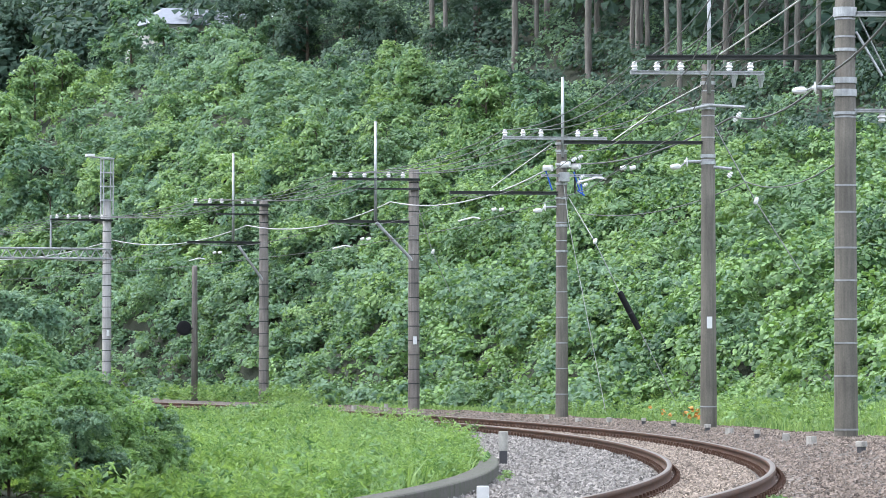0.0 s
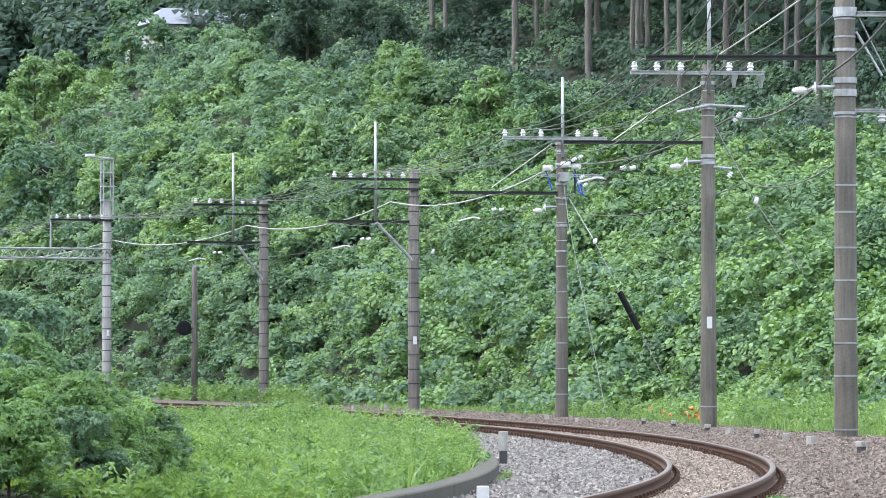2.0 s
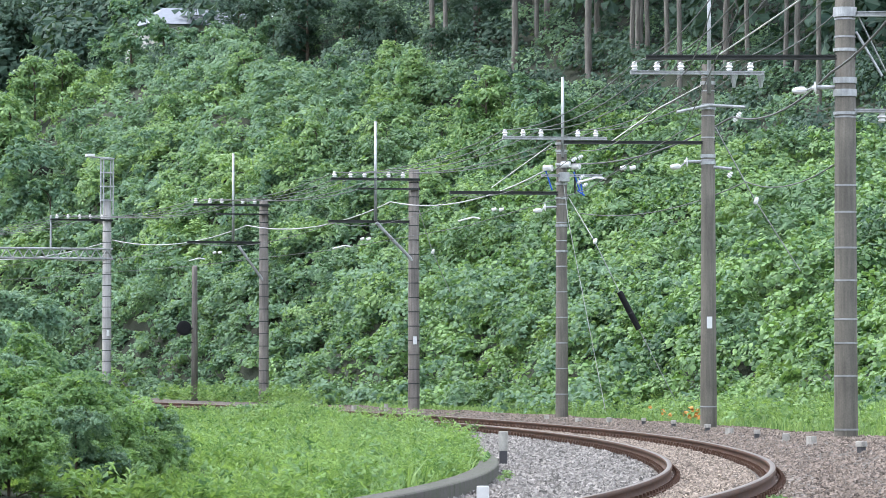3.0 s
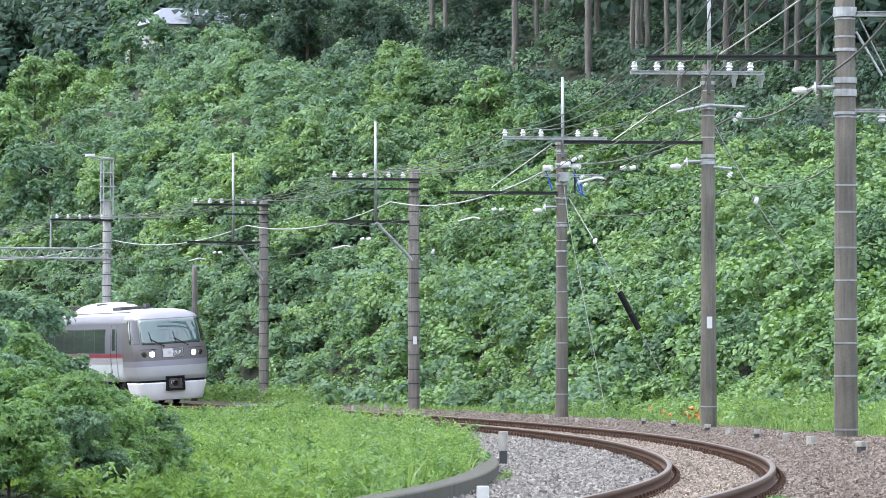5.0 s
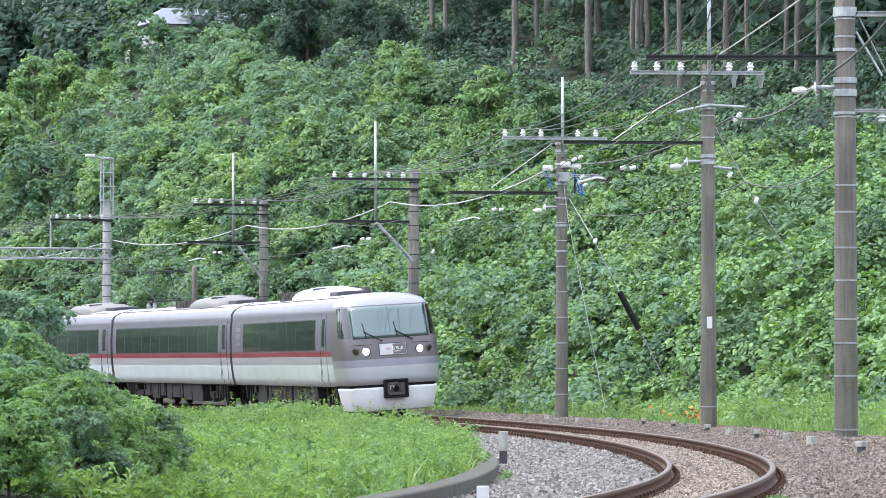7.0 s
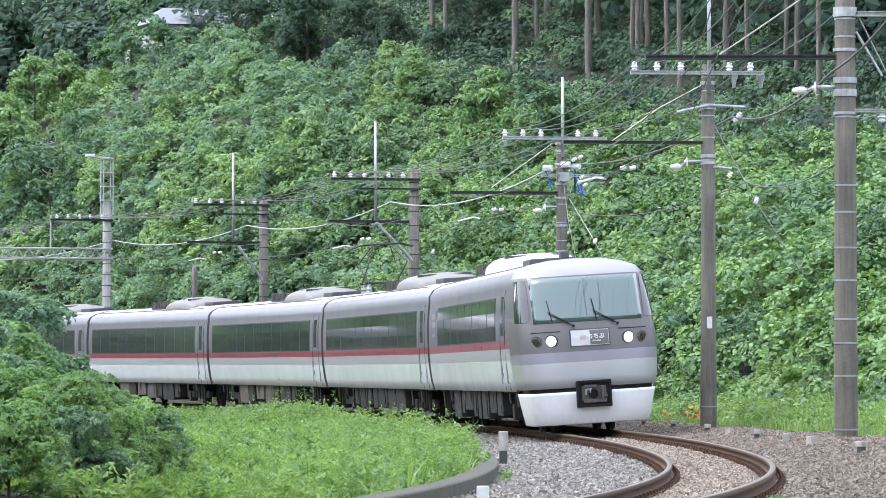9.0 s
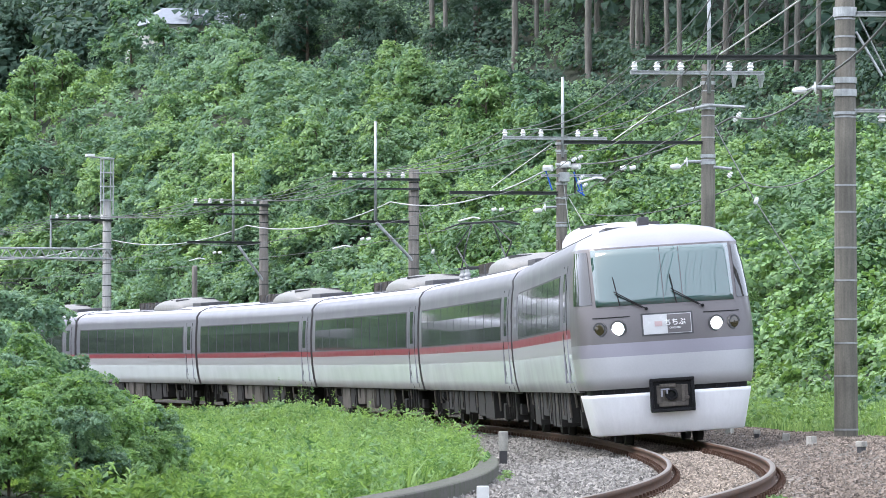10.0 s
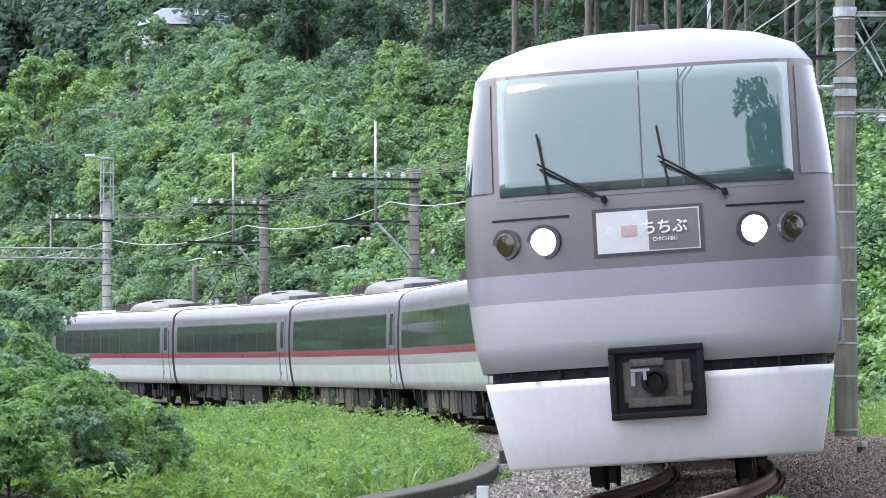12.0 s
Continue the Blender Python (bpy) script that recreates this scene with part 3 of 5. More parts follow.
def middle_car(seed, panto=False):
    car = tagged(new("train_car"), "grey and white express coach with red stripe and dark windows", "train car", "cars of the train")
    part("body", shell(-0.22, -19.78), M_LOWER, car)
    bm = box(bmesh.new(), -0.22, 0.22, -0.75, 0.75, 0.98, 3.2, 0.05)
    part("gangway", bm, M_BLACK, car, "black rubber gangway bellows")
    for side in (-1, 1):
        part("gap_curtain", box(bmesh.new(), -0.20, 0.02, side * 1.20 - 0.05, side * 1.20 + 0.05, 1.0, 3.0, 0.02), M_BLACK, car)
    side_fittings(car, -2.0, -19.1, (-0.75,), False)
    roof_gear(car, False, panto)
    underfloor(car, False, seed)
    for x in (-3.1, -16.9):
        bogie(car, x)
    return car


# nose: front line x0, depth of the rounded corner d, by height
NZ = [0.92, 1.12, 1.43, 1.64, 1.87, 2.12, 2.35, 2.80, 3.02, 3.17, 3.33, 3.44, 3.515, 3.54]
NOSE_X = {0.92: 0.0, 1.12: 0.015, 1.43: 0.0, 1.64: -0.02, 1.87: -0.05, 2.12: -0.10, 2.35: -0.19, 2.80: -0.38, 3.02: -0.49, 3.17: -0.58, 3.33: -0.80, 3.44: -1.08, 3.515: -1.5, 3.54: -1.9}


def nose_point(z, th, out=0.0):
    """A point of the nose at height z and angle th from the middle (-90..90 degrees)."""
    x0 = float(np.interp(z, list(NOSE_X), list(NOSE_X.values())))
    w = side_y(z)
    d = min(0.62 + 0.1 * (z - 1), 1.95 + x0)
    d = max(d, 0.02)
    c, s = math.cos(th), math.sin(th)
    ex = 2 / 3.2
    x = x0 - d + d * abs(c) ** ex
    y = w * math.copysign(abs(s) ** ex, s)
    nx, ny = c * w, s * d * 1.6
    ln = math.hypot(nx, ny) or 1
    return Vector((x + out * nx / ln, y + out * ny / ln, z))


def nose_theta(z, y):
    """The angle at which the nose is y metres off the middle."""
    w = side_y(z)
    return math.copysign(math.asin(min(1.0, (abs(y) / w)) ** (3.2 / 2)), y)


def nose_patch(z0, z1, y0, y1, out, thick=0.02, rows=6, cols=16):
    """A panel that follows the nose between two heights and two offsets."""
    bm = bmesh.new()
    grids = []
    for o in (out, out - thick):
        g = []
        for i in range(rows + 1):
            z = z0 + (z1 - z0) * i / rows
            row = []
            for j in range(cols + 1):
                y = y0 + (y1 - y0) * j / cols
                row.append(bm.verts.new(nose_point(z, nose_theta(z, y), o)))
            g.append(row)
        grids.append(g)
    for g in grids:
        for u, w in zip(g, g[1:]):
            for j in range(cols):
                bm.faces.new((u[j], u[j + 1], w[j + 1], w[j]))
    a, b = grids
    for i in range(rows):
        for j in (0, cols):
            bm.faces.new((a[i][j], a[i + 1][j], b[i + 1][j], b[i][j]))
    for j in range(cols):
        for i in (0, rows):
            bm.faces.new((a[i][j], a[i][j + 1], b[i][j + 1], b[i][j]))
    return bm


def nose_shell():
    bm = bmesh.new()
    zs = sorted(set(NZ + [1.53, 2.22, 2.58, 3.25, 3.39]))
    cols = 36
    rows = []
    for z in zs:
        row = [bm.verts.new((-2.0, -side_y(z), z))]
        row += [bm.verts.new(nose_point(z, radians(-90 + 180 * j / cols))) for j in range(cols + 1)]
        row.append(bm.verts.new((-2.0, side_y(z), z)))
        rows.append(row)
    for i in range(len(zs) - 1):
        zm = (zs[i] + zs[i + 1]) / 2
        for j in range(cols + 2):
            f = bm.faces.new((rows[i][j], rows[i][j + 1], rows[i + 1][j + 1], rows[i + 1][j]))
            f.material_index = 0 if zm < 1.43 else 1 if zm < 1.64 else 2 if zm < 3.17 else 3
            f.smooth = True
    bm.faces.new(rows[0]).material_index = 4
    bmesh.ops.remove_doubles(bm, verts=bm.verts[:], dist=0.001)
    bmesh.ops.recalc_face_normals(bm, faces=bm.faces[:])
    me = bpy.data.meshes.new("nose")
    bm.to_mesh(me)
    bm.free()
    for m in (M_SILVER, M_LAV, M_TAUPE, M_WHITE, M_BLACK):
        me.materials.append(m)
    return me


def nose_ring(bm):
    """The dark band between the nose and the skirt, a little behind both."""
    rows = []
    for z in (0.82, 0.93):
        row = [bm.verts.new((-1.8, -1.22, z))]
        for j in range(31):
            th = radians(-90 + 6 * j)
            row.append(bm.verts.new((-0.66 + 0.62 * abs(math.cos(th)) ** 0.625, 1.255 * math.copysign(abs(math.sin(th)) ** 0.625, math.sin(th)), z)))
        row.append(bm.verts.new((-1.8, 1.22, z)))
        rows.append(row)
    for j in range(len(rows[0]) - 1):
        bm.faces.new((rows[0][j], rows[0][j + 1], rows[1][j + 1], rows[1][j]))
    bm.faces.new(rows[1])
    bm.faces.new(rows[0][::-1])


def text_mesh(body, size, mat, name):
    cu = bpy.data.curves.new(name, "FONT")
    cu.offset = size * 0.02
    cu.body, cu.size, cu.extrude, cu.align_x, cu.align_y = body, size, 0.002, "CENTER", "CENTER"
    tmp = new(name, cu)
    bpy.context.view_layer.update()
    me = bpy.data.meshes.new_from_object(tmp.evaluated_get(bpy.context.evaluated_depsgraph_get()))
    bpy.data.objects.remove(tmp)
    me.materials.clear()
    me.materials.append(mat)
    return me


def lead_car():
    car = tagged(new("train_car"), "express lead car, silver nose, white skirt, lit headlamps", "train car", "cars of the train")
    part("body", shell(-2.0, -19.78), M_LOWER, car)
    nose = part("nose", nose_shell(), M_SILVER, car, "rounded silver and taupe cab nose")
    # skirt below the black slot
    bm = bmesh.new()
    rows = []
    cols = 30
    for z, w, x0 in ((0.185, 1.17, -0.19), (0.21, 1.185, -0.16), (0.48, 1.24, -0.07), (0.78, 1.30, 0.0), (0.84, 1.308, 0.005)):
        row = [bm.verts.new((-1.9, -w, z))]
        for j in range(cols + 1):
            th = radians(-90 + 180 * j / cols)
            ex = 2 / 3.2
            row.append(bm.verts.new((x0 - 0.62 + 0.62 * abs(math.cos(th)) ** ex, w * math.copysign(abs(math.sin(th)) ** ex, math.sin(th)), z)))
        row.append(bm.verts.new((-1.9, w, z)))
        rows.append(row)
    for u, w in zip(rows, rows[1:]):
        for j in range(cols + 2):
            bm.faces.new((u[j], u[j + 1], w[j + 1], w[j]))
    bm.faces.new(rows[-1])
    bm.faces.new(rows[0][::-1])
    skirt = part("skirt", bm, M_SKIRT, car, "white front skirt with streaks", True)
    bm = bmesh.new()
    nose_ring(bm)
    for j in range(-6, 7):
        if j:
            box(bm, -0.06, -0.02, j * 0.18 - 0.01, j * 0.18 + 0.01, 0.84, 0.91)
    part("bumper_slot", bm, M_BLACK, car, "black slot above the skirt")
    # coupler recess
    rec = part("coupler_box", box(bmesh.new(), -0.5, 0.075, -0.35, 0.35, 0.515, 1.05, 0.05), M_BLACK, car, "black coupler housing")
    bm = bmesh.new()
    for y0, y1, z0, z1 in ((-0.35, 0.35, 1.00, 1.05), (-0.35, 0.35, 0.515, 0.565), (-0.35, -0.30, 0.565, 1.0), (0.30, 0.35, 0.565, 1.0)):
        box(bm, 0.07, 0.13, y0, y1, z0, z1, 0.015)
    part("coupler_rim", bm, M_BLACK, rec)
    bm = bmesh.new()
    box(bm, 0.05, 0.085, -0.25, 0.25, 0.64, 0.94, 0.02)
    box(bm, 0.08, 0.12, -0.22, 0.24, 0.60, 0.67, 0.015)
    box(bm, 0.08, 0.13, 0.14, 0.19, 0.66, 0.93, 0.015)
    box(bm, 0.08, 0.12, 0.19, 0.26, 0.70, 0.76, 0.015)
    box(bm, 0.08, 0.12, -0.20, 0.06, 0.90, 0.96, 0.02)
    part("coupler", bm, M_UNDERB, rec, "dusty grey coupler head")
    bm = lathe(bmesh.new(), (0.08, -0.02, 0.79), (1, 0, 0), [(0.0, 0.10), (0.06, 0.10), (0.07, 0.07), (0.03, 0.05)], 14)
    part("coupler_hole", bm, M_BLACK, rec)
    bm = bmesh.new()
    for y0, y1, z0, z1 in ((-0.19, -0.05, 0.865, 0.885), (-0.19, -0.16, 0.76, 0.86), (-0.10, -0.075, 0.80, 0.865)):
        box(bm, 0.150, 0.160, y0, y1, z0, z1)
    part("coupler_mark", bm, M_WHITE, rec)
    # glazing
    part("windscreen_frame", nose_patch(2.19, 3.17, -1.13, 1.13, 0.004, 0.02), M_TAUPE, nose)
    shield = part("windscreen", nose_patch(2.23, 3.14, -1.09, 1.09, 0.012, 0.012, 8, 24), M_SHIELD, nose, "wide raked windscreen reflecting the sky", True)
    # dark strips on the glass stand in for reflected overhead wires
    for y in (-0.02, 0.28):
        part("windscreen_wire", nose_patch(2.24, 3.13, y - 0.006, y + 0.006, 0.014, 0.004, 6, 1), M_LOUVRE, shield)
    for side in (-1, 1):
        bm = bmesh.new()
        g = []
        for i in range(7):
            z = 2.27 + 0.85 * i / 6
            t0 = nose_theta(z, 1.145)
            g.append([bm.verts.new(nose_point(z, side * (t0 + (radians(90) - t0) * j / 6), 0.010)) for j in range(7)])
        for u, w in zip(g, g[1:]):
            for j in range(6):
                bm.faces.new((u[j], u[j + 1], w[j + 1], w[j]))
        part("corner_window", bm, M_CORNER, nose, "dark curved corner window", True)
        # wipers
        yp = 0.57 if side > 0 else -0.31
        zb = 2.16
        base = nose_point(zb, nose_theta(zb, yp), 0.05)
        tip = nose_point(2.46, nose_theta(2.46, yp - 0.47), 0.06)
        bm = rod(bmesh.new(), base, tip, 0.008, n=6)
        rod(bm, base + Vector((0, -0.06, 0.02)), tip + Vector((0, 0.02, -0.045)), 0.008, n=6)
        rod(bm, base - Vector((0.05, 0, 0)), base + Vector((0.02, 0, 0)), 0.024, n=10)
        wiper = part("wiper", bm, M_BLACK, nose, "black wiper arm")
        pa, pb = (nose_point(z, nose_theta(z, y), 0.05) for z, y in ((2.23, yp - 0.40), (2.69, yp - 0.47)))
        part("wiper_blade", rod(bmesh.new(), pa, pb, 0.009, n=6), M_BLACK, wiper)
        # lamps
        for y, r, mat, nm, lb in ((0.778, 0.122, M_LENS, "headlamp", "lit round white headlamp"), (1.065, 0.108, M_AMBER, "tail_lamp", "unlit dark amber tail lamp")):
            c = nose_point(1.869, nose_theta(1.869, side * y), 0.0)
            ax = nose_point(1.869, nose_theta(1.869, side * y), 0.1) - c
            ln = part(nm, lathe(bmesh.new(), c - ax * 0.4, ax, [(0.0, r * 0.95), (0.048, r * 0.95), (0.058, r * 0.7), (0.063, r * 0.2)], 20), mat, nose, lb)
            bm = bmesh.new()
            q = ax.to_track_quat("Z", "Y").to_matrix().to_4x4()
            m4 = Matrix.Translation(c) @ q
            n = 24
            ring = [[bm.verts.new(m4 @ Vector((rr * math.cos(2 * math.pi * i / n), rr * math.sin(2 * math.pi * i / n), h))) for i in range(n)] for rr, h in ((r * 1.08, -0.05), (r * 1.08, 0.015), (r * 0.82, 0.015), (r * 0.78, -0.05))]
            for u, w in zip(ring, ring[1:]):
                for i in range(n):
                    bm.faces.new((u[i], u[(i + 1) % n], w[(i + 1) % n], w[i]))
            part("lamp_rim", bm, M_LOUVRE, ln)
        part("lamp_slot", nose_patch(2.045, 2.06, side * 0.58, side * 1.16, 0.006, 0.02, 1, 8), M_BLACK, nose)
    # destination blind
    sign = part("sign_frame", nose_patch(1.725, 2.085, -0.41, 0.41, 0.006, 0.02, 2, 6), M_LOUVRE, nose, "dark destination blind frame")
    part("sign_panel", nose_patch(1.75, 2.06, -0.38, 0.38, 0.012, 0.012, 2, 6), M_SIGN, sign, "pale destination blind")
    part("sign_red", nose_patch(1.87, 1.95, -0.20, -0.08, 0.014, 0.006, 1, 2), M_SIGNRED, sign)
    lower = nose_point(1.90, nose_theta(1.90, 0.12), 0.036)
    place = Matrix.Translation(lower) @ Matrix.Rotation(radians(90), 4, "Z") @ Matrix.Rotation(radians(82), 4, "X")
    # dark panel paints a reflection on the blind and backs the white lettering
    dark = part("sign_dark", nose_patch(1.76, 2.05, 0.0, 0.37, 0.015, 0.004, 2, 4), M_TAUPE, sign, "dark half of the blind, a painted reflection behind the lettering")
    for txt, size, dz in (("ちちぶ", 0.115, 0.02), ("CHICHIBU", 0.04, -0.065)):
        o = part("sign_text", text_mesh(txt, size, M_WHITEPLATE, "sign_text"), M_WHITEPLATE, sign, "white lettering")
        o.matrix_basis = Matrix.Translation((0, 0, dz)) @ place
    side_fittings(car, -4.6, -17.5, (-2.9,), True)
    roof_gear(car, True, False)
    part("roof_aerial", box(bmesh.new(), -3.6, -3.2, -0.09, 0.09, 3.58, 3.72, 0.03), M_LOUVRE, car)
    underfloor(car, True, 11)
    for x in (-3.1, -16.9):
        bogie(car, x)
    return car


CARS = [lead_car()]
_plain = middle_car(21)
_panto = middle_car(22, True)
CARS += [_panto, _plain]
for k in range(4, 8):
    CARS.append(copy_thing(_panto if k == 6 else _plain, Matrix.Identity(4)))


def car_pose(sf):
    """The pose of a car whose front stands sf metres along the line, riding on its two bogies."""
    p, q = Vector(on_line(sf - 3.1)), Vector(on_line(sf - 16.9))
    x = (p - q).normalized()
    y = Vector((0, 0, 1)).cross(x).normalized()
    z = x.cross(y)
    m = Matrix((x, y, z)).transposed().to_4x4()
    return Matrix.Translation(p + x * 3.1) @ m @ Matrix.Rotation(CANT, 4, "X")


def motions():
    for k, car in enumerate(CARS):
        walk(car, [(t / 2, car_pose(SPEED * (t / 2 - T0) - 20.0 * k)) for t in range(0, 25)])
# ---- line-side poles ----
POLE_A = 2.87
POLE_K = 0.952


def insulator(bm, p, axis=(0, 0, 1), k=1.0):
    lathe(bm, p, axis, [(0, 0.035 * k), (0.03 * k, 0.075 * k), (0.06 * k, 0.045 * k), (0.09 * k, 0.085 * k), (0.13 * k, 0.05 * k), (0.17 * k, 0.06 * k), (0.20 * k, 0.03 * k)], 12)


def catenary_pole(s, top, r0, r1, bands, label, plate=None, mat=None):
    """A tapered concrete pole with steel bands; local y runs to the outer side of the curve."""
    rise = float(np.interp(s, _s, _Z))
    g = (float(ground_z(s, POLE_A)) + rise) / POLE_K
    pole = tagged(new("catenary_pole"), label, "pole", "poles along the line")
    pole.matrix_basis = line_pose(s, POLE_A, -rise) @ Matrix.Diagonal((POLE_K, POLE_K, POLE_K, 1))
    shaft = part("shaft", lathe(bmesh.new(), (0, 0, g - 0.3), (0, 0, 1), [(0, r0), (0.3, r0), (top - g + 0.28, r1 + 0.004), (top - g + 0.3, r1 - 0.01)], 24), mat or M_CONC, pole, "weathered concrete shaft", True)
    for z in bands:
        r = r0 + (r1 - r0) * (z - g) / (top - g)
        part("band", lathe(bmesh.new(), (0, 0, z), (0, 0, 1), [(0, r - 0.01), (0.0, r + 0.010), (0.03, r + 0.010), (0.03, r - 0.01)], 20), M_BAND if len(bands) < 14 else M_DARKSTEEL, pole, "steel band")
    if plate:
        r = r0 + (r1 - r0) * (plate - g) / (top - g)
        part("plate", box(bmesh.new(), r + 0.006, r + 0.016, -0.06, 0.06, plate - 0.13, plate + 0.13, 0.003), M_WHITEPLATE, pole, "small white plate")
    return pole


def beam(pole, y0, y1, z, h=0.10, mat=None, name="bracket_beam", label="dark steel channel beam", x=0.0):
    bm = box(bmesh.new(), x - 0.05, x + 0.05, y0, y1, z - h / 2, z + h / 2, 0.008)
    box(bm, x + 0.05, x + 0.09, y0, y1, z + h / 2 - 0.02, z + h / 2)
    box(bm, x + 0.05, x + 0.09, y0, y1, z - h / 2, z - h / 2 + 0.02)
    return part(name, bm, mat or M_DARKSTEEL, pole, label)


def crossarm(pole, y0, y1, z, ys, mat=None):
    arm = beam(pole, y0, y1, z, 0.08, mat or M_STEEL, "crossarm", "galvanised crossarm", 0.17)
    for y in ys:
        bm = bmesh.new()
        insulator(bm, (0.17, y, z + 0.04), k=1.0)
        part("insulator", bm, M_PORC, arm, "white porcelain insulator")


def pull_off(pole, r, y_end, z, z_end):
    """A steel bracket with an insulator reaching towards the wire."""
    bm = rod(bmesh.new(), (0, r, z), (0, -r - 0.35, z - 0.02), 0.035, n=8)
    rod(bm, (0, -r - 0.35, z - 0.02), (0, y_end + 0.3, z_end), 0.018, n=6)
    arm = part("pull_off_arm", bm, M_STEEL, pole, "galvanised pull-off arm")
    bm = bmesh.new()
    lathe(bm, (0, -r - 0.30, z - 0.02), (0, -1, -0.05), [(0, 0.03), (0.02, 0.115), (0.05, 0.04), (0.08, 0.03)], 12)
    d = Vector((0, y_end - (y_end + 0.3), -0.02))
    lathe(bm, (0, y_end + 0.3, z_end), d, [(0, 0.03), (0.04, 0.06), (0.10, 0.065), (0.18, 0.06), (0.24, 0.03)], 12)
    part("insulator", bm, M_PORC, arm, "white porcelain insulator")


def pipe_mast(pole, y, x, z0, z1, r=0.045):
    return part("pipe_mast", lathe(bmesh.new(), (x, y, z0), (0, 0, 1), [(0, r), (z1 - z0, r * 0.85)], 12), M_STEEL, pole, "galvanised pipe mast", True)


# nearest pole
S1, S2, S3, S4, S5, S6 = 17.1, -4.0, -26.0, -48.0, -70.2, -93.3
p1 = catenary_pole(S1, 8.6, 0.20, 0.16, [0.25, 1.15, 1.7, 2.1, 2.75, 3.3, 3.9, 4.35, 5.5, 6.85, 7.15], "tall stained concrete railway pole with steel fittings")
beam(p1, -3.35, 0.18, 6.52, 0.08)
pull_off(p1, 0.18, -0.95, 6.03, 5.97)
beam(p1, 0.15, 1.5, 7.25, 0.09, M_STEEL, "side_arm", "galvanised side arm")
beam(p1, 0.0, 0.75, 5.62, 0.06, M_STEEL, "side_arm", "galvanised side arm")
bm = bmesh.new()
insulator(bm, (0, 0.62, 5.42))
part("insulator", bm, M_PORC, p1, "white porcelain insulator")
p2 = catenary_pole(S2, 8.05, 0.185, 0.135, [0.5, 6.42, 6.9, 7.15, 7.45, 7.75, 5.92], "stained concrete railway pole with insulator crossarm", 2.36)
pipe_mast(p2, 0.0, 0.19, 7.4, 10.5)
crossarm(p2, -1.75, 1.22, 7.85, [-1.65, -1.15, -0.62, 0.45, 0.92])
beam(p2, -3.2, 0.15, 6.32, 0.075)
pull_off(p2, 0.15, -0.90, 5.92, 5.80)
for y0, y1, z0, z1 in ((-0.72, 0.0, 6.98, 7.14), (0.0, 0.8, 7.14, 7.10), (0.1, 0.5, 5.78, 5.74)):
    part("bracket_arm", rod(bmesh.new(), (0.16, y0, z0), (0.16, y1, z1), 0.034, n=8), M_STEEL, p2, "galvanised bracket arm")
bm = bmesh.new()
for y, z in ((0.62, 6.98), (0.55, 6.88), (0.42, 5.66)):
    insulator(bm, (0.16, y, z - 0.1), (0.4, 0.5, 0.7), 0.7)
part("clamp", bm, M_PORC, p2, "white cable clamps")
for z in (7.60, 7.05, 5.99, 5.84):
    part("clamp_band", lathe(bmesh.new(), (0, 0, z), (0, 0, 1), [(0, 0.13), (0.0, 0.168), (0.075, 0.168), (0.075, 0.13)], 20), M_STEEL, p2, "wide galvanised clamp band")
bm = bmesh.new()
for y in (0.55, 1.15):
    lathe(bm, (0.17, y, 7.80), (0, 0, -1), [(0, 0.10), (0.12, 0.06), (0.27, 0.035)], 8)
part("hanger", bm, M_STEEL, p2, "pointed grey hangers under the crossarm")
for z, h in ((6.62, 0.05), (6.08, 0.10), (5.86, 0.12), (5.55, 0.05), (7.2, 0.16)):
    part("clamp_band", lathe(bmesh.new(), (0, 0, z), (0, 0, 1), [(0, 0.15), (0.0, 0.20), (h, 0.20), (h, 0.15)], 22), M_STEEL, p1, "wide galvanised clamp band")
bm = rod(bmesh.new(), (0.05, 0.18, 6.95), (0.05, 0.62, 6.20), 0.022, n=6)
part("brace", bm, M_STEEL, p1, "thin diagonal brace")
p3 = catenary_pole(S3, 7.75, 0.175, 0.135, [0.7, 1.4, 2.1, 2.8, 3.5, 4.2, 4.9, 5.4, 5.9, 6.9, 7.3], "concrete railway pole with crossarm, cable ends and blue leads")
pipe_mast(p3, 0.0, 0.18, 7.2, 9.4)
crossarm(p3, -1.68, 1.22, 7.72, [-1.6, -1.1, -0.6, 0.42, 0.92])
beam(p3, -3.1, 0.14, 6.22, 0.09)
pull_off(p3, 0.14, -0.85, 5.85, 5.75)
bm = bmesh.new()
for z, y in ((6.9, -0.42), (7.0, 0.08), (6.95, 0.35)):
    rod(bm, (0.15, y - 0.1, z), (0.3, y + 0.1, z), 0.085, n=14)
part("cable_box", bm, M_PORC, p3, "white cable terminations")
bm = bmesh.new()
for y0, y1, z0, z1 in ((-0.5, -0.3, 6.9, 6.3), (0.3, 0.5, 6.8, 6.2), (0.45, 0.55, 6.7, 6.2), (0.4, 0.6, 6.3, 6.15)):
    rod(bm, (0.2, y0, z0), (0.2, y1, z1), 0.022, n=8)
part("blue_cable", bm, M_BLUE, p3, "blue sheathed cable leads")
beam(p3, -0.6, 1.1, 6.7, 0.07, M_STEEL, "side_arm", "galvanised side arm", 0.15)
part("junction_box", box(bmesh.new(), 0.16, 0.36, -0.12, 0.16, 6.52, 6.78, 0.02), M_BAND, p3, "grey steel junction box")
part("hanging_rod", rod(bmesh.new(), (0.18, 0.34, 7.15), (0.18, 0.34, 6.2), 0.025, n=6), M_DARKSTEEL, p3, "dark hanging rod")
